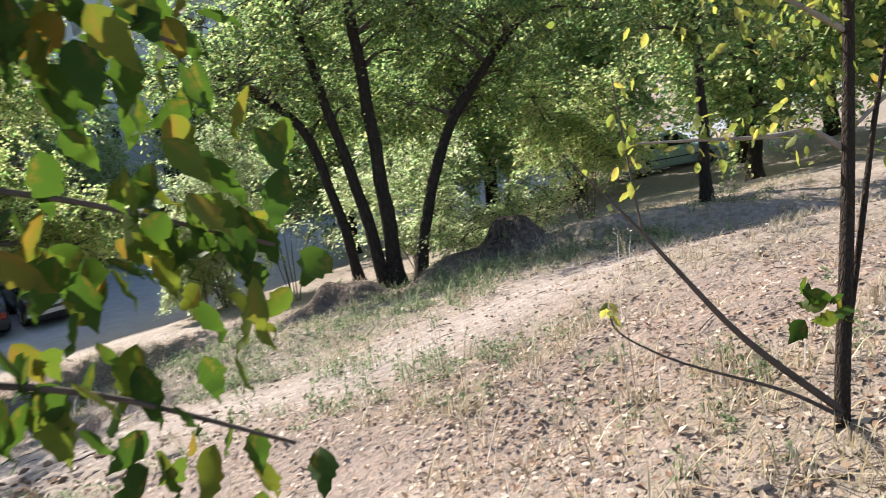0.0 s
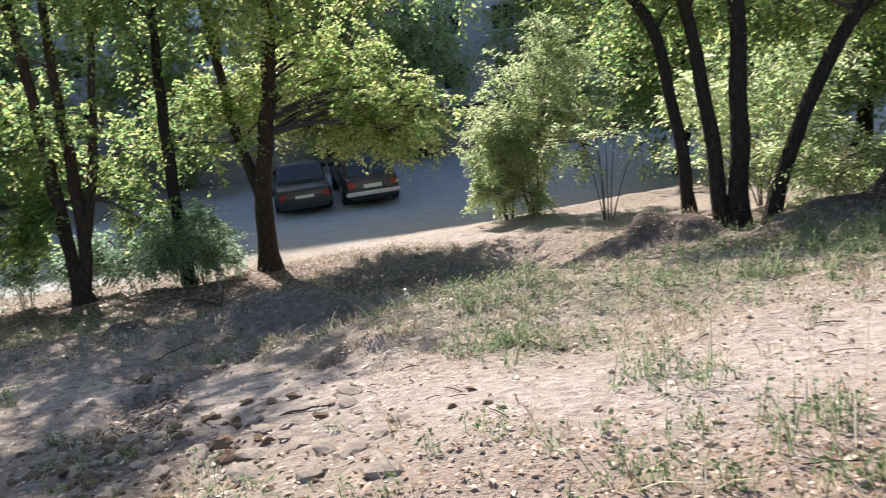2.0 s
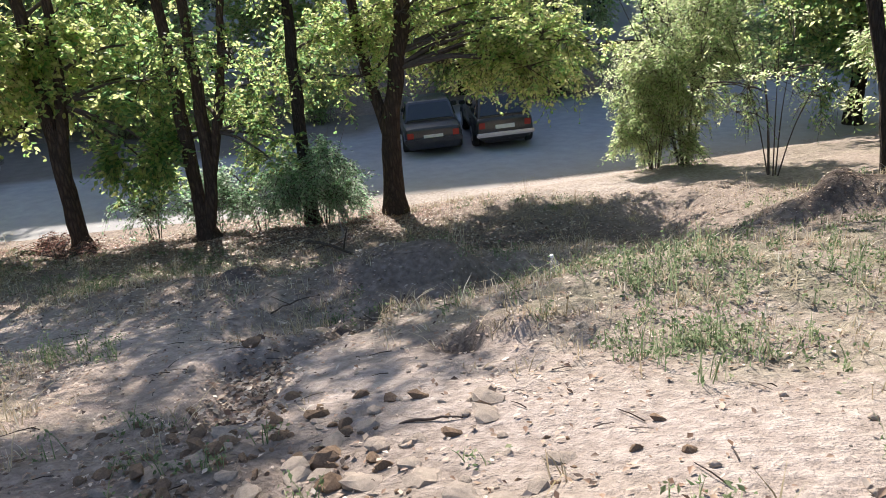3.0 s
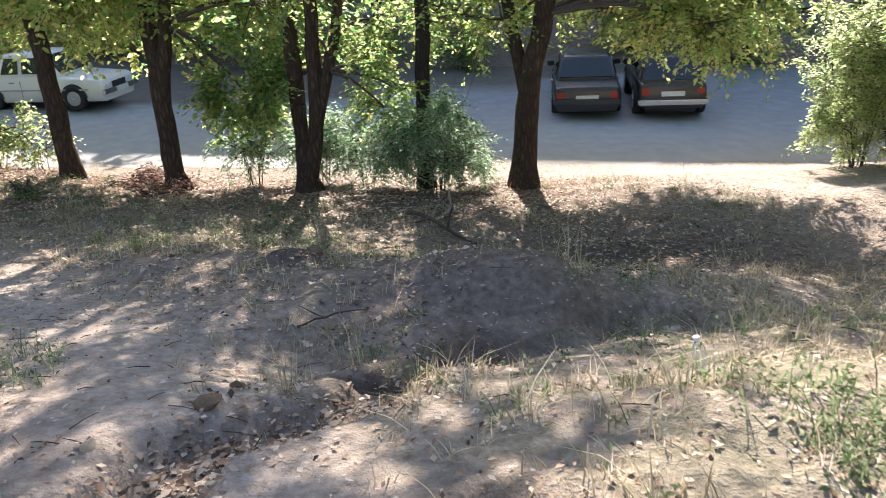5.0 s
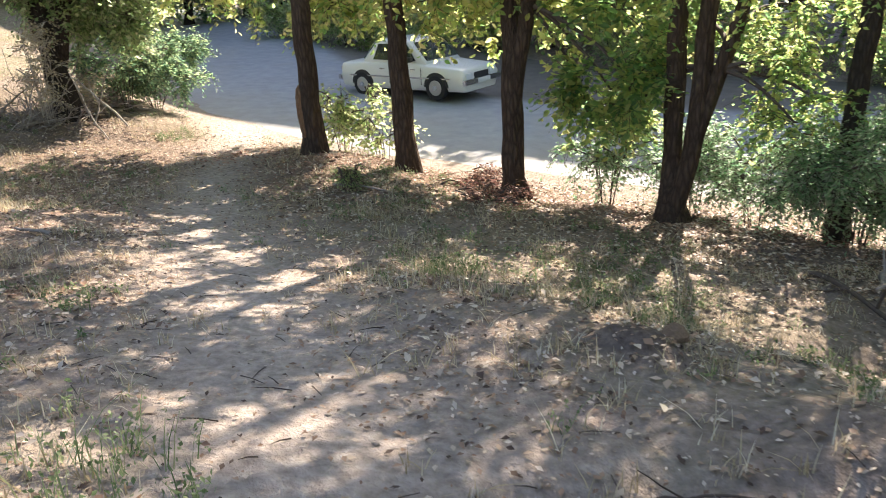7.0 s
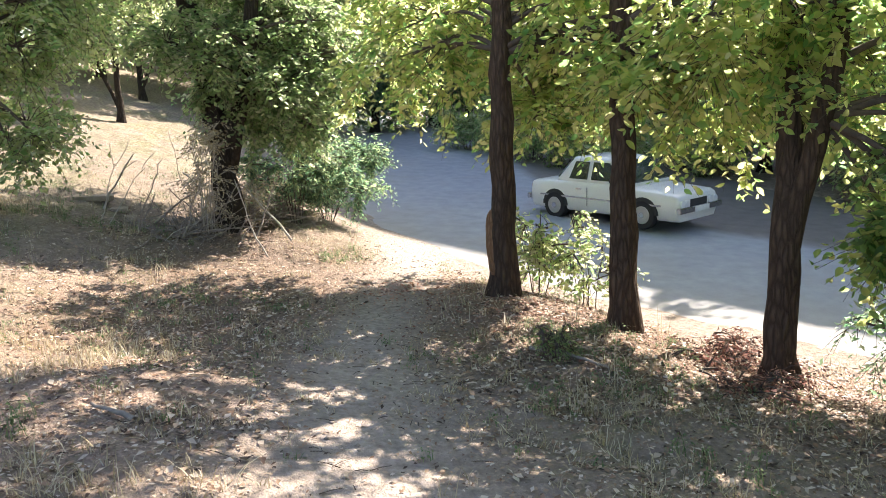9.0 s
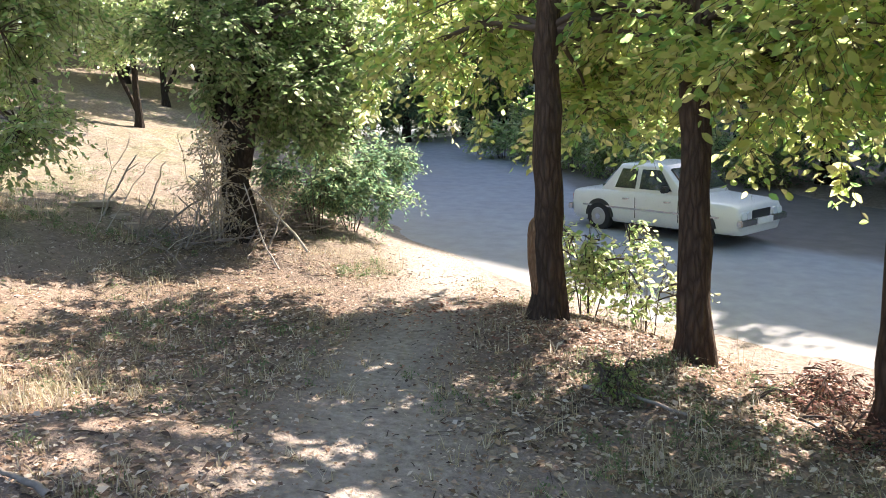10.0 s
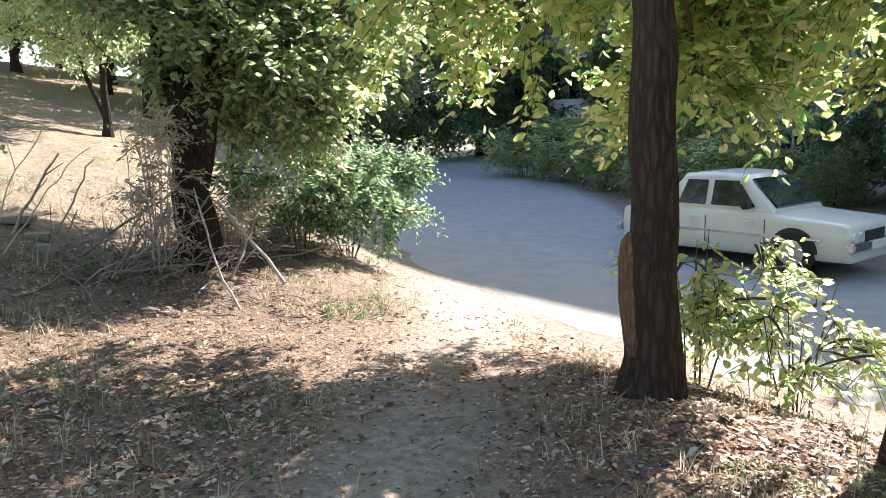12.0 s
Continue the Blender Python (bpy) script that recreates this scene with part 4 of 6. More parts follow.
def car(place, turn, paint, label, length=4.2, wide=1.62, tall=1.44, wheelbase=2.45, hatch=False, boxy=True, bumper=None, suv=False):
    """Local +x is the car's nose; the origin lies on the road under its middle."""
    top = empty("car", place, turn)
    L, hw = length / 2, wide / 2
    belt = tall * 0.62
    nose, tail = L, -L
    sill_z = 0.26 if not suv else 0.34
    hood, deck = belt - 0.06, belt - (0.02 if not hatch else -0.02)

    def prof(w, zt, shoulder=0.05):
        return [(w - 0.10, sill_z - 0.06), (w - 0.02, sill_z + 0.06), (w, 0.52), (w - 0.015, zt - 0.10), (w - shoulder, zt - 0.02), (w - 0.22, zt)]
    a = wheelbase / 2
    loft("body", [(tail, prof(hw - 0.09, deck - 0.10)), (tail + 0.05, prof(hw - 0.04, deck - 0.04)), (tail + 0.5, prof(hw, deck)), (-a * 0.4, prof(hw, belt)), (a * 0.45, prof(hw, belt)),
                  (nose - 0.9, prof(hw, hood)), (nose - 0.15, prof(hw - 0.03, hood - 0.05)), (nose - 0.04, prof(hw - 0.06, hood - 0.09)), (nose, prof(hw - 0.1, hood - 0.16))], paint, top)
    rw = hw - 0.20
    rear_foot, rear_top = (-L + 0.75, -L + 1.15) if not hatch else (-L + 0.12, -L + 0.45)
    front_top, front_foot = a * 0.22, a * 0.72
    cab = lambda x, z, w: (x, [(w, belt - 0.06), (w - (z - belt) * 0.28, z - 0.05), (w - (z - belt) * 0.28 - 0.08, z)])
    gw = hw - 0.06
    loft("roof", [cab(rear_foot, belt + 0.03, gw - 0.04), cab(rear_top, tall - 0.03, gw), cab((rear_top + front_top) / 2, tall, gw), cab(front_top, tall - 0.03, gw), cab(front_foot, belt + 0.02, gw - 0.02)], paint, top)
    slope = 0.28
    mid = (rear_top + front_top) / 2
    z0, z1 = belt + 0.04, tall - 0.12
    for sgn in (-1, 1):
        y = lambda z: sgn * (gw + 0.004 - (z - belt) * slope)
        spans = [(rear_foot + 0.38, rear_top + 0.10, mid - 0.06, mid - 0.06), (mid + 0.06, mid + 0.06, front_top - 0.04, front_foot - 0.30)]
        for x0, xt0, xt1, x1 in spans:
            q = [(x0, y(z0), z0), (x1, y(z0), z0), (xt1, y(z1), z1), (xt0, y(z1), z1)]
            panel("side_window", q if sgn < 0 else q[::-1], GLASS, top)
        for x0 in (mid, mid + a * 0.75 + 0.12):
            box("door_gap", (x0 - 0.006, x0 + 0.006, min(sgn * (hw - 0.006), sgn * (hw + 0.003)), max(sgn * (hw - 0.006), sgn * (hw + 0.003)), 0.34, belt - 0.12), TRIM, top)
        for x0 in (mid - 0.22, mid + a * 0.75 - 0.12):
            box("door_handle", (x0 - 0.07, x0 + 0.07, min(sgn * (hw - 0.01), sgn * (hw + 0.025)), max(sgn * (hw - 0.01), sgn * (hw + 0.025)), belt - 0.17, belt - 0.145), CHROME, top)
        box("side_strip", (tail + 0.35, nose - 0.35, min(sgn * (hw - 0.01), sgn * (hw + 0.012)), max(sgn * (hw - 0.01), sgn * (hw + 0.012)), 0.50, 0.535), TRIM if suv or not boxy else CHROME, top)
        for x0 in (-a, a):
            wh = empty("wheel", (0, 0, 0))
            wh.parent = top
            r = 0.30 if not suv else 0.36
            bm = bmesh.new()
            ring(bm, x0, sgn * (hw - 0.07), r, r, 0.095)
            part("tyre", bm, RUBBER, wh)
            bm = bmesh.new()
            ring(bm, x0, sgn * (hw - 0.015), r, r * 0.62, 0.05)
            part("rim", bm, STEEL, wh)
            bm = bmesh.new()
            ring(bm, x0, sgn * (hw + 0.01), r, r * 0.22, 0.04, 12)
            part("hub_cap", bm, CHROME, wh)
            bm = bmesh.new()
            half = [(x0 + (r + 0.05) * math.cos(math.pi * k / 14), r + 0.01 + (r + 0.05) * math.sin(math.pi * k / 14)) for k in range(15)]
            near_rim = [bm.verts.new((px, sgn * (hw + 0.004), pz)) for px, pz in half]
            far_rim = [bm.verts.new((px, sgn * (hw - 0.06), pz)) for px, pz in half]
            bm.faces.new(near_rim)
            bm.faces.new(far_rim[::-1])
            for k in range(15):
                bm.faces.new((near_rim[k], near_rim[(k + 1) % 15], far_rim[(k + 1) % 15], far_rim[k]))
            bmesh.ops.recalc_face_normals(bm, faces=bm.faces[:])
            part("wheel_arch", bm, TRIM, top, "dark wheel arch")
        box("mirror", (front_foot - 0.42, front_foot - 0.32, min(sgn * (gw + 0.02), sgn * (gw + 0.2)), max(sgn * (gw + 0.02), sgn * (gw + 0.2)), belt + 0.02, belt + 0.14), TRIM, top, bevel=0.02)
        ya, yb = sorted((sgn * (hw - 0.10), sgn * (hw - (0.32 if boxy else 0.27))))
        box("tail_lamp", (tail - 0.012, tail + 0.03, ya, yb, deck - 0.30, deck - 0.14), LAMP_RED, top, "red tail lamp", 0.01)
        bm = bmesh.new()
        for k, cy in enumerate((hw - 0.2, hw - 0.36) if boxy else (hw - 0.25,)):
            bmesh.ops.create_cone(bm, cap_ends=True, segments=18, radius1=0.085, radius2=0.075, depth=0.06, matrix=Matrix.Translation((nose + 0.005, sgn * cy, hood - 0.26)) @ Matrix.Rotation(radians(90), 4, "Y"))
        part("headlamp", bm, LAMP_WHITE, top)
    zt = tall - 0.10
    w0, w1 = gw - 0.10, gw - 0.10 - (zt - belt) * slope
    k = (zt - z0) / (tall - 0.03 - belt - 0.02)
    fx = front_foot + (front_top - front_foot) * k
    panel("windscreen", [(front_foot + 0.0, -w0, z0), (front_foot + 0.0, w0, z0), (fx + 0.0, w1, zt), (fx + 0.0, -w1, zt)], GLASS, top, 0.02)
    rx = rear_foot + (rear_top - rear_foot) * k
    panel("rear_window", [(rear_foot, w0, z0), (rear_foot, -w0, z0), (rx, -w1, zt), (rx, w1, zt)], GLASS, top, 0.02)
    bmp = bumper or CHROME
    box("bumper", (nose - 0.02, nose + 0.09, -hw + 0.02, hw - 0.02, 0.38, 0.50), bmp, top, bevel=0.02)
    box("bumper", (tail - 0.09, tail + 0.02, -hw + 0.02, hw - 0.02, 0.38, 0.50), bmp, top, bevel=0.02)
    box("grille", (nose - 0.01, nose + 0.012, -hw + 0.5, hw - 0.5, hood - 0.36, hood - 0.18), TRIM, top)
    box("number_plate", (tail - 0.03, tail + 0.0, -0.26, 0.26, deck - 0.33, deck - 0.22), PLATE, top, "white number plate", 0.004)
    box("number_plate", (nose + 0.085, nose + 0.1, -0.26, 0.26, 0.38, 0.49), PLATE, top, "white number plate", 0.004)
    box("underbody", (-L + 0.25, L - 0.25, -hw + 0.24, hw - 0.24, 0.16, 0.3), TRIM, top)
    return tagged(top, label, "car", "cars parked along the lane")


def on_lane(x, y):
    return (x * PLAN, y * PLAN, float(lane_height(x * PLAN, y * PLAN)) + 0.014)


CREAM = paint_material("white paint", (0.74, 0.74, 0.71), 0.15)
INK = paint_material("dark blue paint", (0.012, 0.016, 0.026), 0.06)
BLACK = paint_material("black paint", (0.014, 0.014, 0.016), 0.12)
car(on_lane(-21.4, 10.98), 35.0, CREAM, "white boxy saloon with chrome bumpers, parked on the lane", 3.85, 1.6, 1.4, 2.3)
car(on_lane(-12.74, 19.43), 128.0, INK, "dark blue saloon parked with its tail to the slope", 4.2, 1.58, 1.32, 2.45, boxy=False, bumper=INK)
car(on_lane(-11.4, 20.5), 128.0, BLACK, "black estate car with pale bumper parked beside a saloon", 4.0, 1.6, 1.42, 2.4, hatch=True, boxy=False, suv=True)


# ---- thicket, trees and hedges beyond the lane ----
def off_lane(along, across):
    """A place by metres along the lane's near edge, from its bend below the slope, and metres across it."""
    i = int(np.argmin(np.hypot(lane_pts[:, 0] + 14.8, lane_pts[:, 1] - 14.0)) + along / 0.56)
    i = max(0, min(len(lane_pts) - 1, i))
    p = (lane_pts[i] + lane_left[i] * across) / PLAN
    return float(p[0]), float(p[1])


def in_gap(x, y):
    """The stretches where the apartment block shows between the trees."""
    return any(to_line(x * PLAN, y * PLAN, line)[0] < room for line, room in (([(-8, 21), (-18, 46)], 1.0), ([(-28, 16), (-44, 25)], 3.2)))


FAR = "trees beyond the lane"
far_kinds = [
    tree("roadside_tree", at(*off_lane(-6, 11.5)), [[(0, 0, 0, 0.13), (0.1, 0, 2.0, 0.11), (0.0, 0.2, 5.5, 0.05)]],
         [(0, 0, 3.2, 2.5, 2.5, 2.0, 0.9), (0.2, 0, 5.6, 2.2, 2.2, 1.7, 0.7), (0, 0, 1.4, 2.2, 2.2, 0.9, 0.35)], BARK_DARK, LEAF_GREEN, "leafy green tree beyond the lane", 51,
         sprays=170, per=34, size=0.15, spread=(0.38, 0.38, 0.28), group=FAR, sides=7),
    tree("roadside_tree", at(*off_lane(9, 12.5)), [[(0, 0, 0, 0.14), (-0.1, 0, 2.2, 0.12), (0.2, 0.2, 6, 0.05)], [(-0.1, 0, 1.0, 0.08), (-0.8, 0.2, 3.4, 0.04)]],
         [(-0.3, 0, 3.6, 2.7, 2.5, 1.9, 0.9), (0.2, 0, 6.0, 2.3, 2.2, 1.6, 0.7), (0.4, 0, 1.6, 2.0, 2.0, 1.0, 0.3)], BARK_DARK, LEAF_YELLOW, "yellow-green tree beyond the lane", 52,
         sprays=170, per=34, size=0.15, spread=(0.38, 0.38, 0.28), group=FAR, sides=7),
    tree("roadside_tree", at(*off_lane(-16, 12.0)), [[(0, 0, 0, 0.16), (0.1, 0.1, 2.4, 0.13), (0.0, 0.2, 6, 0.06)]],
         [(0, 0, 3.4, 2.8, 2.8, 2.2, 0.9), (0.0, 0, 6.0, 2.4, 2.4, 1.8, 0.7), (0, 0, 1.3, 2.4, 2.4, 1.0, 0.5)], BARK_DARK, LEAF_DARK, "dark green tree beyond the lane", 53,
         sprays=180, per=34, size=0.15, spread=(0.38, 0.38, 0.28), group=FAR, sides=7),
]
rng = np.random.default_rng(77)
for k, (along, across) in enumerate([(-2.5, 12.5), (2.5, 13), (14, 12), (19, 13.5), (24, 12), (30, 13), (37, 12), (44, 13), (-21, 13), (-26, 12), (-31, 11), (-36, 12), (22, 17), (33, 18), (-14, 16), (-24, 17)]):
    x, y = off_lane(along, across)
    if in_gap(x, y):
        continue
    src = far_kinds[(k * 2 + k // 3) % 3 if k % 4 == 0 else k % 2]
    t = copy_thing(src, pose(*at(x, y), 0, 0, float(rng.uniform(0, 360))))
    t.scale = (PLAN * float(rng.uniform(0.85, 1.1)),) * 3
for x, y, k, size, turn in ((-12.4, 26.4, 0, 0.85, 20), (-15.2, 27.5, 1, 0.9, 200)):
    t = copy_thing(far_kinds[k], pose(*at(x, y), 0, 0, turn))
    t.scale = (PLAN * size,) * 3
hedge = shrub("hedge_bush", at(*off_lane(-17, 9.9)), 7, 1.6, 1.2, LEAF_GREEN, "green bush in the shade beyond the lane", 54, 90, 34, 0.12, (0.25, 0.25, 0.2))
hedge["group"] = "hedge beyond the lane"
for k in range(30):
    along = -34 + k * 2.3
    if 6.0 < along < 9.5 or -14 < along < -7.5 or k % 5 == 2:
        continue
    x, y = off_lane(along, 9.9 + rng.uniform(-0.2, 0.9))
    if in_gap(x, y) and x > -20:
        continue
    t = copy_thing(hedge, pose(*at(x, y), 0, 0, float(rng.uniform(0, 360))))
    t.scale = (PLAN * float(rng.uniform(0.8, 1.2)),) * 3

for x, y, s, r in ((-33.5, 9.8, 1.1, 10), (-32.0, 10.7, 0.95, 80), (-30.3, 11.4, 1.15, 150), (-28.6, 12.1, 1.0, 230), (-27.0, 12.9, 1.1, 300)):
    t = copy_thing(hedge, pose(*at(x, y), 0, 0, r))
    t.scale = (PLAN * s,) * 3

# ---- west end: ivy-clad trunk, brushwood, thicket and the dry slope behind ----
tree("ivy_tree", at(-18.75, 4.0), [[(0, 0, 0, 0.22), (-0.12, -0.05, 1.0, 0.19), (-0.3, -0.2, 2.2, 0.17), (-0.6, -0.5, 3.6, 0.13), (-0.8, -0.7, 6.0, 0.06)], [(-0.15, 0, 0.8, 0.13), (0.2, 0.5, 2.6, 0.11), (0.3, 0.9, 5.4, 0.05)]],
     [(-0.3, 0.3, 2.3, 0.6, 0.7, 1.0, 0.4), (0.4, 0.0, 2.7, 0.8, 0.7, 0.6, 0.18), (-0.1, 1.2, 1.9, 0.8, 0.7, 0.7, 0.25), (-0.4, 0.4, 4.3, 1.6, 1.6, 1.5, 0.8), (-0.2, 0.4, 6.2, 2.4, 2.4, 1.5, 0.8), (-3.4, 1.8, 4.2, 1.5, 1.3, 0.9, 0.5), (-1.3, 1.3, 2.7, 1.4, 1.1, 0.9, 0.85)], BARK_DARK, LEAF_DEEP,
     "old dark trunk clad in ivy above a brushwood heap", 61, sprays=330, per=40, size=0.085, spread=(0.24, 0.24, 0.22), fine=True)
shrub("shrub", at(-20.9, 5.4), 9, 1.55, 1.2, LEAF_DARK, "dense dark bush at the lane's bend", 62, 200, 46, 0.07, low=0.0)
shrub("shrub", at(-19.9, 4.9), 8, 1.6, 0.95, LEAF_DARK, "dense dark bush beside the ivy trunk", 63, 110, 40, 0.07, low=0.1)
shrub("dead_brush", at(-18.3, 3.75), 7, 1.8, 0.4, STRAW, "tangle of dry stems and withered vines below the ivy", 67, 46, 24, 0.05, bark=TWIG_PALE)
shrub("dead_brush", at(-19.3, 4.2), 9, 0.9, 0.7, STRAW, "tangle of dry stems below a dark bush", 68, 34, 22, 0.05, bark=TWIG_PALE)
tree("elder_tree", at(-17.5, 1.1), [[(0, 0, 0, 0.12), (0.1, 0, 1.4, 0.1), (-0.1, 0.1, 3.6, 0.05)], [(0.05, 0, 0.2, 0.08), (0.5, 0.3, 2.4, 0.05), (0.8, 0.5, 4, 0.03)]],
     [(0.1, 0.2, 2.4, 1.6, 1.4, 1.2, 0.9), (0, 0, 4.6, 2.2, 2.2, 1.6, 1.0), (0.3, 0.3, 1.2, 1.3, 1.1, 0.5, 0.3)], BARK_DARK, LEAF_GREEN, "leafy green elder beside the dry slope", 65, sprays=260, per=42, size=0.085)
young = tree("young_tree", at(-27.7, 0.2), [[(0, 0, 0, 0.09), (0.02, 0, 1.2, 0.075), (0.1, 0.1, 3.2, 0.04)], [(0.0, 0.0, 0.3, 0.06), (-0.3, -0.5, 1.4, 0.045), (-0.5, -0.9, 2.8, 0.03)]],
     [(0, -0.3, 2.6, 1.8, 1.8, 1.1, 0.9), (0, 0, 4.2, 1.9, 1.9, 1.3, 0.7)], BARK_DARK, LEAF_GREEN, "young green tree standing on the dry slope", 66, sprays=230, per=34, size=0.1, group="trees on the dry slope")
for x, y, s, r in ((-31, -3.5, 1.1, 40), (-34, 2.5, 1.2, 130), (-38, -6, 1.5, 200), (-40, 3.0, 1.5, 290), (-30.5, -9, 1.4, 80), (-45, -2, 1.8, 10), (-25, -7, 1.2, 150), (-36, 5.0, 1.2, 60), (-33, -0.5, 1.1, 220), (-36, -2.5, 1.4, 330), (-29, -5.5, 1.2, 100), (-41, -4, 1.7, 170), (-38, 1.0, 1.4, 250), (-23.5, -4.5, 1.1, 45), (-47, -8, 2.0, 70), (-50, 1, 2.0, 310), (-34, -12, 1.7, 20), (-27, -12, 1.6, 260)):
    t = copy_thing(young, pose(*at(x, y), 0, 0, r))
    t.scale = (PLAN * s,) * 3
for x, y, s, r in ((-42, 7, 1.2, 0), (-46, 10, 1.4, 70), (-44, 13, 1.3, 140), (-50, 4, 1.5, 200), (-52, 12, 1.6, 250), (-40, 17, 1.2, 300), (-56, -6, 2.0, 20), (-60, 2, 2.2, 110), (-52, -14, 2.0, 190), (-44, -16, 1.9, 270)):
    t = copy_thing(far_kinds[2], pose(*at(x, y), 0, 0, r))
    t.scale = (PLAN * s,) * 3

# ---- east side: trees and shade at the end of the slope ----
tree("hawthorn_tree", at(3.55, 11.7), [[(0, 0, 0, 0.085), (0.03, 0, 1.2, 0.075), (0.05, 0.1, 3.4, 0.04)]],
     [(0.1, 0.1, 3.0, 1.4, 1.3, 0.9, 0.8), (0.0, 0.2, 4.3, 1.8, 1.8, 1.2, 0.8)], BARK_DARK, LEAF_ROW, "dark-stemmed green small tree on the slope", 71, sprays=240, per=42, size=0.075)
oak = tree("slope_tree", at(6.4, 17.5), [[(0, 0, 0, 0.16), (0.1, 0, 1.8, 0.14), (0, 0.1, 5, 0.06)]],
     [(0, 0, 3.0, 2.6, 2.6, 1.7, 0.9), (0, 0, 5.2, 2.6, 2.6, 1.9, 0.9), (0, 0, 1.8, 2.2, 2.2, 0.6, 0.12)], BARK_DARK, LEAF_ROW, "leafy green tree at the end of the slope", 72, sprays=240, per=36, size=0.12,
     spread=(0.34, 0.34, 0.26), group="trees at the end of the slope")
for x, y, s, r in ((9.6, 17.2, 1.1, 40), (12.6, 19, 1.2, 160), (3.4, 23.0, 1.0, 90), (-0.6, 20.5, 1.2, 250), (15, 15, 1.2, 10), (8.5, 24, 1.4, 200), (1.0, 27, 1.5, 300), (12.5, 27, 1.6, 120), (17, 22, 1.5, 60), (-3.5, 24.0, 1.2, 20), (5.2, 32, 1.7, 170), (19, 13, 1.1, 220)):
    t = copy_thing(oak, pose(*at(x, y), 0, 0, r))
    t.scale = (PLAN * s,) * 3
TEAL = paint_material("pale blue paint", (0.42, 0.58, 0.60), 0.15)
car(at(6.6, 26.0, 0.01), 15.0, TEAL, "pale blue car seen far off between trees", 4.2, 1.66, 1.42, 2.5, boxy=False)


# ---- close to the first steps: a sapling and an overhanging maple spray ----
def leaf_shape(name, long, wide, seed, lobed=False):
    """A curved, pointed leaf with a midrib fold; its stalk end lies at the origin and it hangs along -z."""
    r = random.Random(seed)
    n = 10
    verts, faces = [], []
    for k in range(n + 1):
        t = k / n
        w = wide * 0.5 * (math.sin(math.pi * t ** 0.62) ** 1.15 if lobed else math.sin(math.pi * t ** 0.85)) + 0.001
        tooth = (0.22 if k in (4, 6, 8) else -0.06) if lobed else 0.05 * r.uniform(-1, 1)
        wl, wr = w * (1 + tooth), w * (1 + tooth * r.uniform(0.4, 1.2))
        curl = (0.12 + 0.25 * r.random()) * long * t * t
        side = 0.06 * long * math.sin(2.2 * t + seed)
        verts += [(side - wl, curl + wl * 0.4, -long * t), (side, curl, -long * t - (0.02 * long if k == n else 0)), (side + wr, curl + wr * 0.35, -long * t)]
    for k in range(n):
        a = k * 3
        faces += [(a, a + 1, a + 4, a + 3), (a + 1, a + 2, a + 5, a + 4)]
    me = bpy.data.meshes.new(name)
    me.from_pydata(verts, [], faces)
    for p in me.polygons:
        p.use_smooth = True
    return me


def near_leaf_material(name, stops, gain, share):
    m, nt, b = material(name, 0.55, 0, 0.15)
    oi = nt.nodes.new("ShaderNodeObjectInfo")
    v = coords(nt)
    f = calc(nt, "ADD", calc(nt, "MULTIPLY", oi.outputs["Random"], 0.7), calc(nt, "MULTIPLY", noise_out(nt, v, 25, 4), 0.3))
    c = ramp(nt, f, stops)
    c = mix(nt, calc(nt, "MULTIPLY", ramp(nt, noise_out(nt, v, 60, 3), [(0.6, (0, 0, 0)), (0.75, (1, 1, 1))]), 0.5), c, (0.16, 0.09, 0.03))
    nt.links.new(c, b.inputs["Base Color"])
    t = nt.nodes.new("ShaderNodeBsdfTranslucent")
    nt.links.new(mix(nt, 1.0, c, (1.0 * gain, 0.95 * gain, 0.5 * gain), "MULTIPLY"), t.inputs[0])
    ms = nt.nodes.new("ShaderNodeMixShader")
    ms.inputs[0].default_value = share
    nt.links.new(b.outputs[0], ms.inputs[1])
    nt.links.new(t.outputs[0], ms.inputs[2])
    nt.links.new(ms.outputs[0], nt.nodes["Material Output"].inputs[0])
    return m


SPRAY_LEAF = near_leaf_material("overhanging maple leaf", [(0.2, (0.022, 0.05, 0.012)), (0.55, (0.04, 0.08, 0.015)), (0.8, (0.085, 0.105, 0.02)), (0.98, (0.2, 0.085, 0.03))], 2.0, 0.5)
SAP_LEAF = near_leaf_material("sapling leaf", [(0.2, (0.09, 0.13, 0.04)), (0.55, (0.17, 0.205, 0.07)), (0.85, (0.28, 0.27, 0.10)), (0.97, (0.36, 0.17, 0.045))], 2.0, 0.55)


def hang_leaves(parent, spots, meshes, mat, rng, tilt=0.5, size=(0.8, 1.25)):
    for me in meshes:
        if not me.materials:
            me.materials.append(mat)
    base = parent.matrix_world.translation
    for p in spots:
        ob = new("leaf", meshes[int(rng.integers(len(meshes)))])
        ob.parent = parent
        s = float(rng.uniform(*size))
        turn = Euler((float(rng.normal(0, tilt)), float(rng.normal(0, tilt)), float(rng.uniform(0, 6.28))))
        ob.matrix_basis = Matrix.LocRotScale(Vector(p) - base, turn, (s, s, s))


def along(path, n, rng, spread, start=0.25):
    p = np.array(path)[:, :3]
    out = []
    for _ in range(n):
        t = rng.uniform(start, 1) * (len(p) - 1)
        k = min(int(t), len(p) - 2)
        out.append(p[k] + (p[k + 1] - p[k]) * (t - k) + rng.normal(0, spread, 3))
    return out


def limb_part(parent, path, mat, name="branch", sides=6):
    base = parent.matrix_world.translation
    v, f = tubes([[(x - base.x, y - base.y, z - base.z, r) for x, y, z, r in path]], sides)
    return link_mesh(name, v, f, mat, parent, smooth=True)


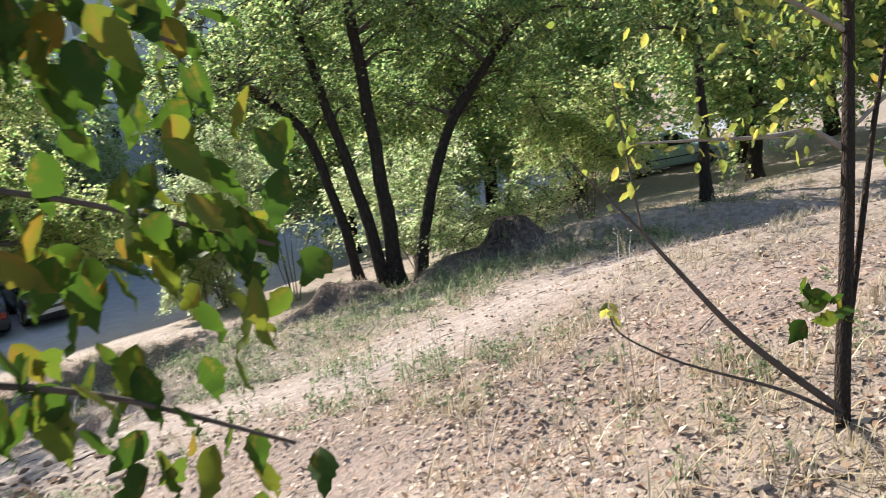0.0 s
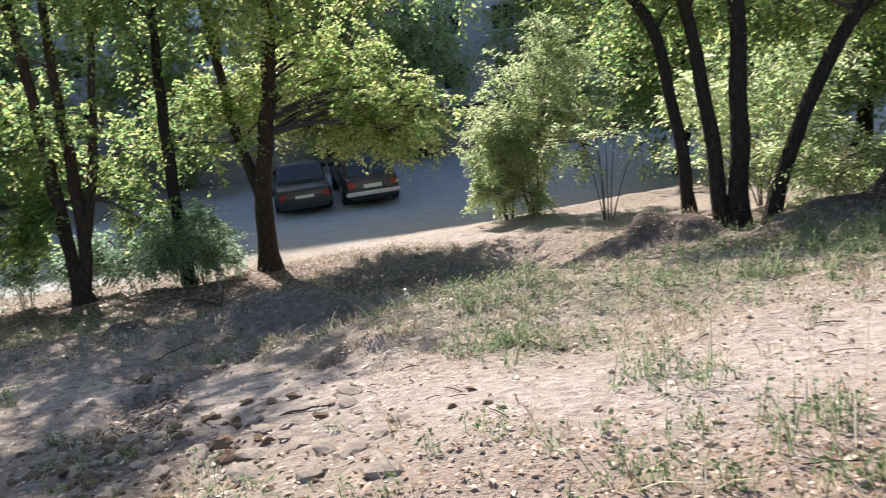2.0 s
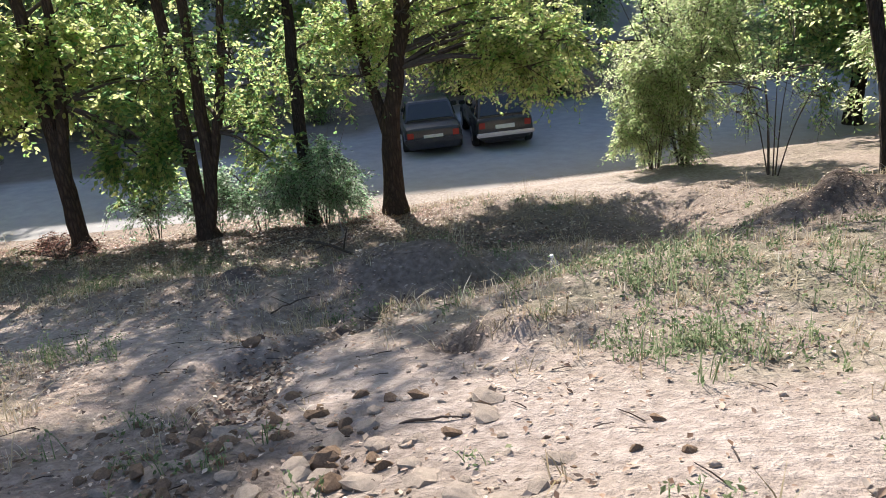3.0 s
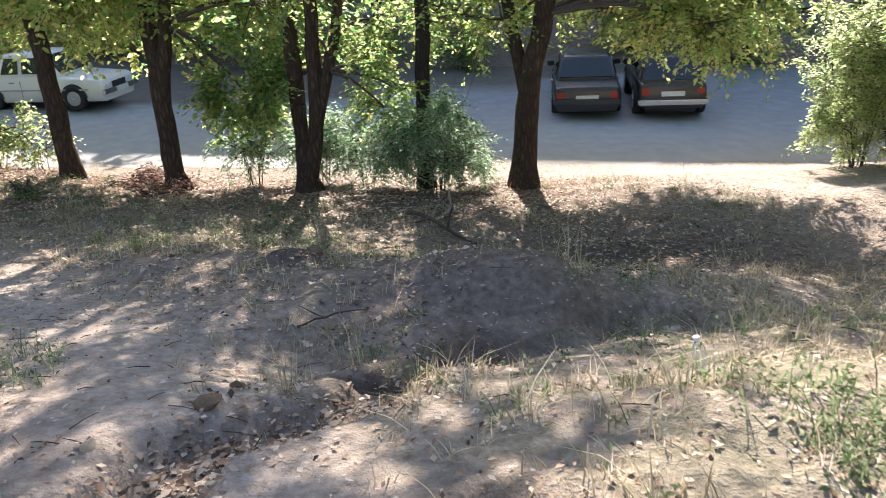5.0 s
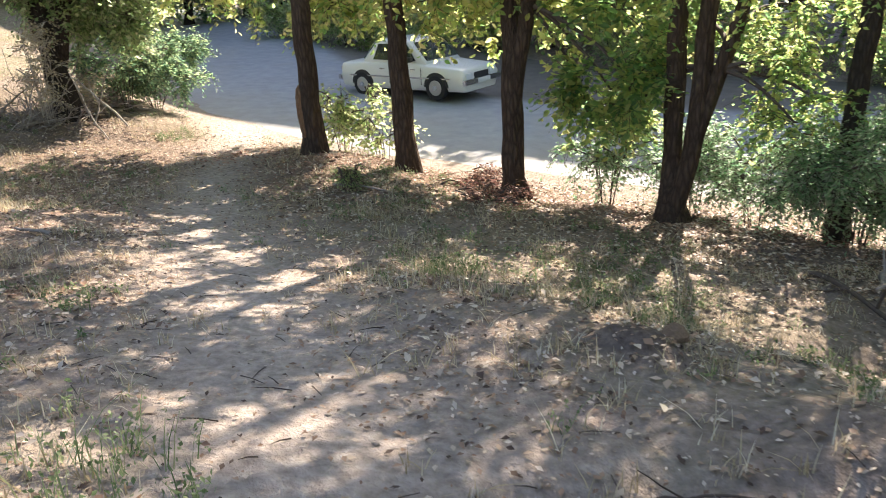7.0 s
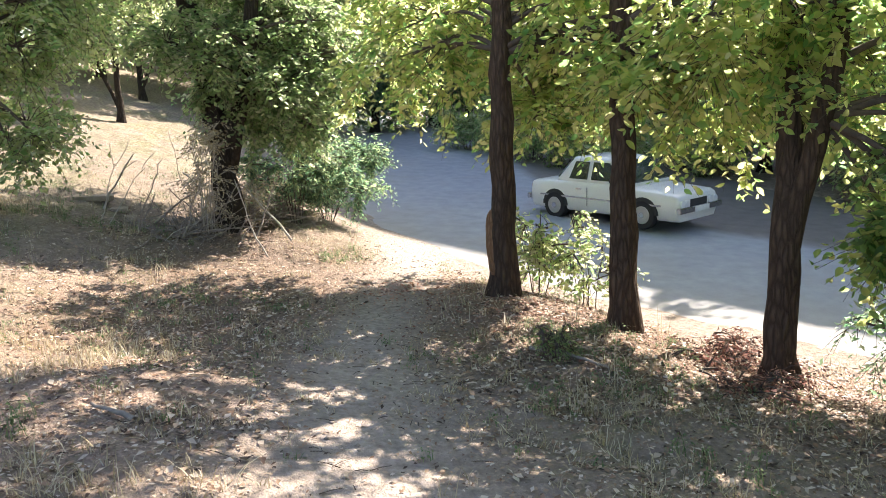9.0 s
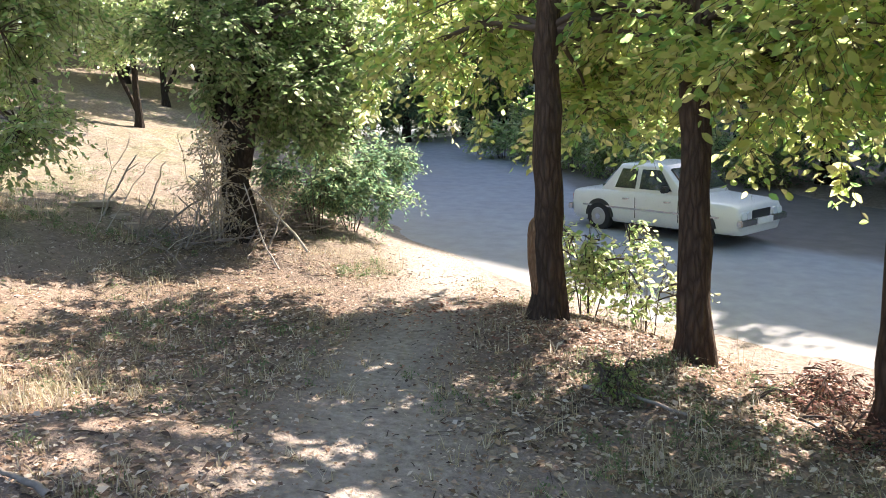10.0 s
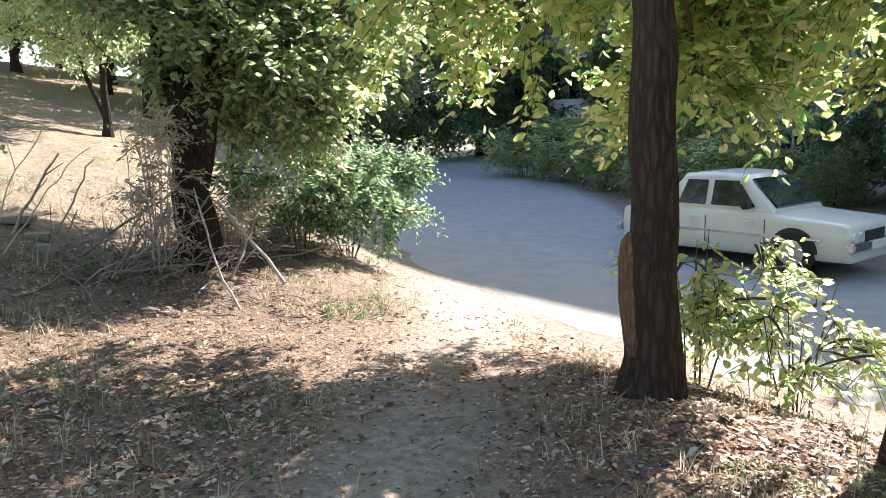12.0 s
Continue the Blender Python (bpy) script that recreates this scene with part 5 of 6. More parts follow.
def smooth_path(points, n=5):
    p = np.array(points, float)
    out = []
    for a, b in zip(p, p[1:]):
        out += [a + (b - a) * k / n for k in range(n)]
    out = np.array(out + [p[-1]])
    for _ in range(4):
        out[1:-1] = 0.25 * out[:-2] + 0.5 * out[1:-1] + 0.25 * out[2:]
    return [tuple(q) for q in out]


def plan_ground(x, y):
    return ground_z(x * PLAN, y * PLAN) / PLAN


def to_true(top):
    """A thing built in plan units, set out in metres."""
    top.location, top.scale = top.location * PLAN, (PLAN,) * 3


def sapling():
    rng = np.random.default_rng(81)
    gz = plan_ground(0.94, 2.06)
    top = empty("sapling", (0.94, 2.06, gz))
    limb_part(top, smooth_path([(0.94, 2.06, gz - 0.1, 0.020), (0.99, 2.13, 0.14, 0.024), (1.0, 2.17, 0.38, 0.022), (1.09, 2.28, 0.88, 0.020), (1.18, 2.42, 1.48, 0.016), (1.24, 2.5, 2.4, 0.012)]), BARK_SAP, "trunk", 12)
    limb_part(top, smooth_path([(1.07, 2.25, 0.6, 0.010), (1.13, 2.28, 0.88, 0.009), (1.21, 2.35, 1.19, 0.008), (1.4, 2.5, 1.7, 0.006)]), BARK_SAP, "branch", 8)
    low = smooth_path([(1.0, 2.16, 0.37, 0.013), (0.74, 2.21, 0.61, 0.010), (0.55, 2.26, 0.88, 0.007), (0.44, 2.29, 1.03, 0.004), (0.30, 2.3, 1.2, 0.002)])
    low2 = smooth_path([(0.99, 2.15, 0.36, 0.008), (0.85, 2.18, 0.45, 0.006), (0.55, 2.19, 0.57, 0.004), (0.38, 2.21, 0.68, 0.003), (0.37, 2.22, 0.76, 0.002)])
    pale = smooth_path([(1.11, 2.34, 1.1, 0.008), (1.03, 2.35, 1.17, 0.0075), (0.9, 2.34, 1.16, 0.007), (0.72, 2.34, 1.18, 0.005), (0.5, 2.33, 1.2, 0.003)])
    up = smooth_path([(1.17, 2.4, 1.42, 0.010), (0.98, 2.4, 1.55, 0.007), (0.75, 2.42, 1.72, 0.003)])
    right = smooth_path([(1.14, 2.35, 1.15, 0.008), (1.35, 2.38, 1.3, 0.005), (1.6, 2.42, 1.38, 0.003)])
    rise = smooth_path([(0.5, 2.27, 0.95, 0.004), (0.48, 2.28, 1.15, 0.003), (0.46, 2.3, 1.4, 0.002)])
    for p in (low, low2, rise):
        limb_part(top, p, TWIG_DARK, "branch")
    for p in (pale, up, right):
        limb_part(top, p, TWIG, "branch")
    shapes = [leaf_shape("sapling leaf", 0.038, 0.018, k) for k in range(3)]
    spots = along(pale, 60, rng, 0.045, 0.3) + along(up, 110, rng, 0.08, 0.1) + along(right, 60, rng, 0.07, 0.2) + along(rise, 14, rng, 0.02, 0.3) + along(low, 5, rng, 0.02, 0.7) + along(low2, 7, rng, 0.015, 0.85)
    for _ in range(150):
        spots.append(np.array([1.1, 2.45, 1.55]) + rng.normal(0, 1, 3) * np.array([0.32, 0.16, 0.2]))
    hang_leaves(top, spots, shapes, SAP_LEAF, rng, 0.7)
    broad = [leaf_shape("broad shoot leaf", 0.075, 0.045, 7 + k, True) for k in range(3)]
    hang_leaves(top, [np.array([0.99, 2.19, 0.7]) + rng.normal(0, 1, 3) * np.array([0.045, 0.03, 0.035]) for _ in range(10)], broad, SPRAY_LEAF, rng, 0.9)
    to_true(top)
    tagged(top, "slim sapling with sparse yellow-green leaves and bare lower twigs", "sapling")


def maple_spray():
    rng = np.random.default_rng(82)
    gx, gy = -1.35, 0.75
    gz = plan_ground(gx, gy)
    top = empty("maple_sapling", (gx, gy, gz))
    limb_part(top, smooth_path([(gx, gy, gz - 0.1, 0.03), (gx - 0.02, gy, gz + 0.9, 0.026), (gx + 0.02, gy + 0.05, 1.7, 0.018), (gx + 0.1, gy + 0.1, 2.4, 0.008)]), BARK_SAP, "trunk", 10)
    arms = [
        smooth_path([(gx, gy, 1.55, 0.012), (-0.95, 0.95, 1.75, 0.008), (-0.62, 1.08, 1.72, 0.005), (-0.36, 1.15, 1.58, 0.003)]),
        smooth_path([(gx, gy, 1.35, 0.012), (-0.95, 0.98, 1.5, 0.008), (-0.6, 1.1, 1.42, 0.005), (-0.28, 1.15, 1.28, 0.003)]),
        smooth_path([(gx, gy, 1.0, 0.012), (-0.9, 1.0, 1.22, 0.008), (-0.58, 1.1, 1.12, 0.005), (-0.3, 1.12, 0.98, 0.003)]),
        smooth_path([(gx, gy, 0.75, 0.011), (-0.9, 0.95, 0.92, 0.007), (-0.5, 1.05, 0.84, 0.004), (-0.32, 1.05, 0.84, 0.002)]),
        smooth_path([(gx, gy, 0.65, 0.010), (-0.85, 0.92, 0.8, 0.006), (-0.55, 0.98, 0.72, 0.003)]),
    ]
    for p in arms:
        limb_part(top, p, TWIG_DARK, "branch")
    shapes = [leaf_shape("maple leaf", 0.085, 0.042, k, True) for k in range(5)]
    spots = along(arms[0], 130, rng, 0.07, 0.2) + along(arms[1], 120, rng, 0.07, 0.2) + along(arms[2], 60, rng, 0.06, 0.2) + along(arms[3], 34, rng, 0.04, 0.2) + along(arms[4], 26, rng, 0.045, 0.25)
    hang_leaves(top, spots, shapes, SPRAY_LEAF, rng, 0.45)
    to_true(top)
    tagged(top, "overhanging maple spray with drooping green and reddish leaves", "sapling")


sapling()
maple_spray()


# ---- stones, clods, wood and litter ----
def stone_mesh(name, seed, mat, flat=0.6):
    r = np.random.default_rng(seed)
    bm = bmesh.new()
    bmesh.ops.create_icosphere(bm, subdivisions=2, radius=0.5)
    cuts = r.normal(0, 1, (8, 3))
    cuts /= np.linalg.norm(cuts, axis=1)[:, None]
    depth = r.uniform(0.3, 0.75, 8)
    for v in bm.verts:
        n = np.array(v.co.normalized())
        along_cut = np.maximum(cuts @ n, 1e-3)
        k = min(1.15, float(np.min(depth / along_cut))) * (1 + 0.03 * r.normal())
        v.co = Vector((n[0] * 0.6, n[1] * 0.45, n[2] * flat * 0.55)) * k
        v.co.z = max(v.co.z, -0.2 * flat)
    me = bpy.data.meshes.new(name)
    bm.to_mesh(me)
    bm.free()
    me.materials.append(mat)
    return me


stones = [stone_mesh("stone", k, STONE, 0.4 + 0.08 * (k % 3)) for k in range(5)]
clods = [stone_mesh("clod", 20 + k, CLOD, 0.6) for k in range(4)]


def put(name, me, x, y, size, turn, label, category, group="", sink=0.25):
    ob = new(name, me)
    ob.matrix_world = Matrix.LocRotScale(Vector(at(x, y, size * (0.2 - sink * 0.7))), Euler((0.1 * math.sin(turn), 0.1 * math.cos(turn), turn)), (size,) * 3)
    return tagged(ob, label, category, group)


rng = np.random.default_rng(91)
for k in range(90):
    x, y = -3.05 + rng.normal(0, 0.6), 4.3 + rng.normal(0, 0.4)
    put("stone", stones[k % 5], float(x), float(y), float(0.05 + 0.15 * rng.uniform(0, 1) ** 2), float(rng.uniform(0, 6.3)), "dusty pale broken stone lying on bare soil", "stone", "broken stones on the path")
for x, y, s in ((-4.62, 7.3, 0.17), (-4.45, 7.5, 0.14), (-4.9, 6.9, 0.15), (-4.3, 7.7, 0.17), (-5.0, 6.55, 0.15), (-4.2, 7.95, 0.15), (-2.4, 4.35, 0.17), (-2.75, 4.55, 0.13), (-5.1, 7.2, 0.13), (-3.95, 8.2, 0.16)):
    put("stone", stones[int(x * 10) % 5], x, y, s, x * 7, "grey-beige stone at the gully's edge", "stone", "stones along the gully")
for k in range(150):
    x, y = -3.25 + rng.normal(0, 0.6), 4.3 + rng.normal(0, 0.35)
    put("earth_clod", clods[k % 4], float(x), float(y), float(0.03 + 0.11 * rng.uniform(0, 1) ** 2), float(rng.uniform(0, 6.3)), "brown lump of dry earth among broken stones", "clod", "lumps of earth on the path")
for x, y, s in ((-4.75, 5.75, 0.13), (-4.95, 6.0, 0.12), (-3.9, 4.6, 0.13), (-3.6, 4.1, 0.15), (-3.3, 4.0, 0.14), (-3.45, 4.35, 0.12), (-7.0, 7.9, 0.2)):
    put("earth_clod", clods[int(abs(x) * 10) % 4], x, y, s, x * 3, "brown crumbling clod of dry earth", "clod", sink=0.1)
for x, y, z in ((0.66, 1.93, 0.09), (0.78, 1.98, 0.07), (0.88, 1.95, 0.1), (0.72, 2.06, 0.05)):
    put("stone", stones[int(z * 100) % 5], x, y, z, x * 9, "pale flat stone among dry leaves", "stone", "stones by the sapling")


def plastic_bottle(x, y):
    """A small clear bottle standing in the weeds, with a ribbed waist."""
    m, nt, b = material("clear plastic", 0.12, 0, 0.5)
    b.inputs["Base Color"].default_value = (0.86, 0.9, 0.92, 1)
    b.inputs["Transmission Weight"].default_value = 0.85
    b.inputs["IOR"].default_value = 1.2
    top = empty("plastic_bottle", at(x, y))
    for name, rows, mat in (("body", [(0.0, 0.028), (0.008, 0.032), (0.05, 0.032), (0.058, 0.029), (0.066, 0.032), (0.074, 0.029), (0.082, 0.032), (0.12, 0.031), (0.155, 0.013), (0.168, 0.012)], m), ("cap", [(0.168, 0.015), (0.184, 0.015), (0.186, 0.012)], FRAME_W)):
        v, f = tubes([[(0, 0, z, r) for z, r in rows]], 18)
        link_mesh(name, v, f, mat, top, smooth=True)
    top.rotation_euler = (radians(12), radians(-8), 0)
    tagged(top, "clear plastic bottle with white cap in the weeds", "bottle")


plastic_bottle(-3.23, 7.12)
for x, y, lx, ly in ((-19.2, 1.9, 0.34, 0.1), (-18.9, 2.35, 0.14, 0.1), (-18.5, 2.6, 0.11, 0.08)):
    bm = bmesh.new()
    box_bm(bm, -lx, lx, -ly, ly, -0.03, 0.06)
    bmesh.ops.bevel(bm, geom=bm.edges[:], offset=0.012, segments=2, affect="EDGES")
    ob = part("slab", bm, STONE)
    ob.matrix_world = pose(*at(x, y, 0.02), 3, 2, 100 + 20 * ly)
    tagged(ob, "pale broken concrete slab on the ground", "slab", "broken slabs by the thicket")


def stick(name, a, b, r, label, category="stick", mat=None, seed=0, fork=True, group="", lift=0.0):
    rg = np.random.default_rng(seed)
    za, zb = plan_ground(*a) + r, plan_ground(*b) + r + lift
    top = empty(name, (a[0], a[1], za))
    main = bend((0, 0, 0), (b[0] - a[0], b[1] - a[1], zb - za), rg, r, r * 0.5, 9, 0.04, 0.15)
    v, f = tubes([main], 7)
    link_mesh("stem", v, f, mat or TWIG, top, smooth=True)
    if fork:
        for k in (3, 5):
            p = np.array(main[k][:3])
            q = p + rg.normal(0, 0.16, 3) + np.array([0, 0, 0.16])
            v, f = tubes([bend(p, q, rg, r * 0.55, r * 0.25, 5)], 5)
            link_mesh("side_twig", v, f, mat or TWIG, top, smooth=True)
    to_true(top)
    return tagged(top, label, category, group)


stick("fallen_branch", (-8.7, 11.1), (-8.0, 10.3), 0.03, "bleached fallen branch lying below the trees", mat=TWIG, seed=1, lift=0.25)
stick("fallen_branch", (-9.0, 10.6), (-7.6, 10.4), 0.028, "dark fallen branch lying below the trees", mat=TWIG_DARK, seed=2)
stick("fallen_branch", (-10.75, 4.6), (-10.95, 4.3), 0.02, "short bleached piece of wood on leaf litter", mat=TWIG, seed=3, fork=False)
stick("fallen_branch", (-12.9, 7.3), (-12.3, 7.9), 0.02, "thin bleached stick on leaf litter", mat=TWIG, seed=4, fork=False)
stick("fallen_branch", (-5.8, 6.9), (-5.6, 7.3), 0.008, "thin dark stick on the mound", mat=TWIG_DARK, seed=5)
stick("fallen_branch", (-2.8, 4.75), (-2.55, 4.85), 0.008, "thin dark stick beside broken stones", mat=TWIG_DARK, seed=6, fork=False)
rng = np.random.default_rng(92)
for k in range(220):
    cx, cy = -17.7 - 2.9 * (k / 220), 3.5 + 1.4 * (k / 220)
    a = (cx + rng.normal(0, 0.3), cy - 0.25 + rng.normal(0, 0.25))
    b = (a[0] + rng.normal(-0.1, 0.55), a[1] + rng.normal(0.15, 0.45))
    stick("brushwood_stick", tuple(map(float, a)), tuple(map(float, b)), float(rng.uniform(0.004, 0.014)), "grey dead stick leaning in a brushwood heap", "stick", TWIG, 100 + k, k % 3 == 0, "brushwood heap under the ivy trunk", float(min(0.55, abs(rng.normal(0.1, 0.25)))))
# long bleached stems propped against the ivy trunk
for k in range(16):
    w, r = rng.uniform(-2.2, 1.2), rng.uniform(0.5, 1.7)
    a = (float(-18.7 + r * math.cos(w)), float(4.0 + 1.2 * r * math.sin(w)))
    b = (float(a[0] + (-18.8 - a[0]) * rng.uniform(0.4, 1.1) + rng.normal(0, 0.35)), float(a[1] + (4.1 - a[1]) * rng.uniform(0.3, 1.1) + rng.normal(0, 0.45)))
    stick("brushwood_stick", a, b, float(0.006 + 0.014 * rng.uniform(0, 1) ** 2), "long bleached dead stem propped against an ivy trunk", "stick", (TWIG_PALE, TWIG)[k % 2], 400 + k, k % 2 == 0, "brushwood heap under the ivy trunk", float(rng.uniform(0.15, 1.3)))
# torn stub on the first elm
first = next(o for o in scene.objects if o.name == "elm_tree")
v, f = tubes([[(0.03, -0.06, 0.12, 0.03), (0.02, -0.085, 0.35, 0.085), (0.0, -0.10, 0.6, 0.095), (-0.02, -0.115, 0.82, 0.075), (-0.03, -0.125, 0.92, 0.045), (-0.03, -0.12, 0.97, 0.012)]], 9)
link_mesh("torn_stub", v, f, BARK_PALE, first, "torn stub of pale wood")


def scatter(n, density, seed, region=(-26, 6, 0.8, 16.5)):
    """Random places on the hillside, kept where the density (0..1) allows."""
    r = np.random.default_rng(seed)
    x, y = r.uniform(region[0], region[1], n), r.uniform(region[2], region[3], n)
    d, side = to_line(x / PLAN, y / PLAN, LANE_EDGE)
    keep = (r.uniform(0, 1, n) < density(x, y)) & (d * side > 0.9)
    return x[keep], y[keep], r


def flat_leaves(name, n, density, seed, size, mat, label, category, up=0.012, region=(-26, 6, 0.8, 16.5)):
    x, y, r = scatter(n, density, seed, region)
    m = len(x)
    c = np.stack([x, y, height(x, y) + up], 1)
    ang = r.uniform(0, 6.283, m)
    tilt = r.normal(0, 0.22, (m, 2))
    d = np.stack([np.cos(ang), np.sin(ang), tilt[:, 0]], 1)
    u = np.stack([-np.sin(ang), np.cos(ang), tilt[:, 1]], 1)
    s = (size * r.uniform(0.5, 1.35, m))[:, None]
    lift = np.array([0, 0, 1.0]) * s * r.uniform(0, 0.25, (m, 1))
    verts = np.stack([c - d * s * 0.5, c + u * s * 0.3 + lift, c + d * s * 0.5 + lift * 0.5, c - u * s * 0.3 + lift], 1).reshape(-1, 3)
    k = np.arange(m)[:, None] * 4
    faces = np.concatenate([k + np.array([0, 1, 2]), k + np.array([0, 2, 3])], 1).reshape(-1, 3)
    tagged(link_mesh(name, verts, faces, mat), label, category, kind="stuff")


def blades(name, n, density, seed, tall, count, mat, label, category, lean=0.45, wide=0.006, leafy=False):
    x, y, r = scatter(n, density, seed)
    z = height(x, y)
    m = len(x)
    sz = r.uniform(0.5, 1.3, m)
    bx, by, bz, ss = (np.repeat(q, count) for q in (x, y, z, sz))
    k = len(bx)
    bx, by = bx + r.normal(0, 0.035, k), by + r.normal(0, 0.035, k)
    ang, ln = r.uniform(0, 6.283, k), np.abs(r.normal(0, lean, k))
    h = tall * ss * r.uniform(0.5, 1.2, k)
    base = np.stack([bx, by, bz - 0.01], 1)
    way = np.stack([np.cos(ang) * ln, np.sin(ang) * ln, np.ones(k)], 1) * h[:, None]
    sidev = np.stack([-np.sin(ang), np.cos(ang), np.zeros(k)], 1) * wide
    mid = base + way * 0.55
    tip = base + way + np.stack([np.cos(ang), np.sin(ang), -0.2 * np.ones(k)], 1) * (h * ln * 0.5)[:, None]
    verts = np.stack([base - sidev, base + sidev, mid + sidev * 0.8, tip, mid - sidev * 0.8], 1).reshape(-1, 3)
    q = np.arange(k)[:, None] * 5
    faces = np.concatenate([q + np.array([0, 1, 2]), q + np.array([0, 2, 4]), q + np.array([4, 2, 3])], 1).reshape(-1, 3)
    if leafy:
        t = r.uniform(0.3, 1, (k, 1))
        c = base + (tip - base) * t + r.normal(0, 0.012, (k, 3))
        v2, f2 = leaf_mesh(np.repeat(c, 3, axis=0) + r.normal(0, 0.018, (3 * k, 3)), 0.028, r, 0.5)
        faces = np.concatenate([faces, f2 + len(verts)])
        verts = np.concatenate([verts, v2])
    tagged(link_mesh(name, verts, faces, mat), label, category, kind="stuff")


def patchy(scale, lo, hi, seed):
    return lambda x, y: smooth_step(fractal(x, y, scale, 3, seed), lo, hi)


clump, clump2 = patchy(1.3, 0.42, 0.66, 41), patchy(0.9, 0.45, 0.68, 43)
near = lambda x, y: 0.3 + 0.7 * smooth_step(x, -25, -19)
flat_leaves("leaf_litter", 420000, lambda x, y: clamp01(0.10 + 0.9 * masks(x, y)["litter"]) * (0.35 + 0.65 * clump(x, y)) * near(x, y), 201, 0.036, DEAD, "fallen brown and pale leaves scattered over the slope", "leaf litter")
flat_leaves("dry_flakes", 220000, lambda x, y: 0.5 * near(x, y) * (0.3 + 0.7 * clump2(x, y)) * (1 - 0.75 * np.exp(-(to_line(x / PLAN, y / PLAN, FOOTPATH)[0] / 0.5) ** 2)), 202, 0.028, DEAD, "small dry flakes and bits of bark on soil", "leaf litter", 0.006)
flat_leaves("broad_leaf_litter", 90000, lambda x, y: clamp01(0.04 + 0.8 * masks(x, y)["litter"]) * (0.2 + 0.8 * clump2(x, y)) * near(x, y) * (1 - 0.9 * np.exp(-(to_line(x / PLAN, y / PLAN, FOOTPATH)[0] / 0.6) ** 2)), 211, 0.062, DEAD, "broad curled brown and pale leaves lying under the elms", "leaf litter", 0.016, (-24, -6, 2.5, 14))
in_rill = lambda x, y: np.exp(-(to_line(x / PLAN, y / PLAN, RILL)[0] / 0.14) ** 2)
flat_leaves("gully_leaves", 12000, in_rill, 208, 0.05, DEAD, "brown and tan fallen leaves filling a washed-out rill", "leaf litter", 0.02, (-5.8, -4.0, 5.1, 8.6))
elm_line = lambda x, y: to_line(x / PLAN, y / PLAN, [(-15.4, 6.9), (-14.8, 7.6), (-12.9, 9.7), (-11.3, 11.0), (-9, 13.0)])[0]
flat_leaves("russet_litter", 60000, lambda x, y: np.exp(-(elm_line(x, y) / 1.0) ** 2) * (0.25 + 0.75 * clump(x, y)), 212, 0.045, RUSSET, "red-brown fallen leaves round the elms' feet", "leaf litter", 0.014, (-19, -8, 6.5, 16))
blades("leafy_weeds", 14000, lambda x, y: bump_at(x / PLAN, y / PLAN, 0.9, 8.5, 2.6, 1.0, 28, 0.5) * (0.2 + 0.8 * clump2(x, y)), 209, 0.26, 6, WEED, "leafy green weeds along a shaded band of the slope", "weeds", 0.35, 0.005, True)
blades("dry_grass", 60000, lambda x, y: clamp01(masks(x, y)["straw"]) * (0.15 + 0.85 * clump(x, y)) * 0.8 * near(x, y), 203, 0.11, 9, STRAW, "short tufts of straw-coloured dry grass", "grass", 0.7, 0.0035)
blades("green_weeds", 26000, lambda x, y: clamp01(masks(x, y)["green"]) * (0.12 + 0.88 * clump2(x, y)), 204, 0.12, 7, WEED, "low grey-green weeds and grass tufts", "weeds", 0.5, 0.003, True)
tuft = lambda x, y: sum(bump_at(x / PLAN, y / PLAN, cx, cy, r, r * 0.8, 0, 1.0) for cx, cy, r in ((-6.16, 5.32, 0.3), (-1.97, 5.74, 0.3), (-2.6, 6.7, 0.2), (-0.9, 4.9, 0.22), (-0.4, 4.2, 0.25), (-1.3, 7.1, 0.3), (-2.3, 6.9, 0.25), (-9.2, 7.4, 0.35), (-10.4, 3.9, 0.3)))
blades("weed_clump", 80000, lambda x, y: clamp01(0.55 * tuft(x, y)), 213, 0.2, 6, WEED, "bushy tufts of green weeds on bare soil", "weeds", 0.45, 0.003, True)
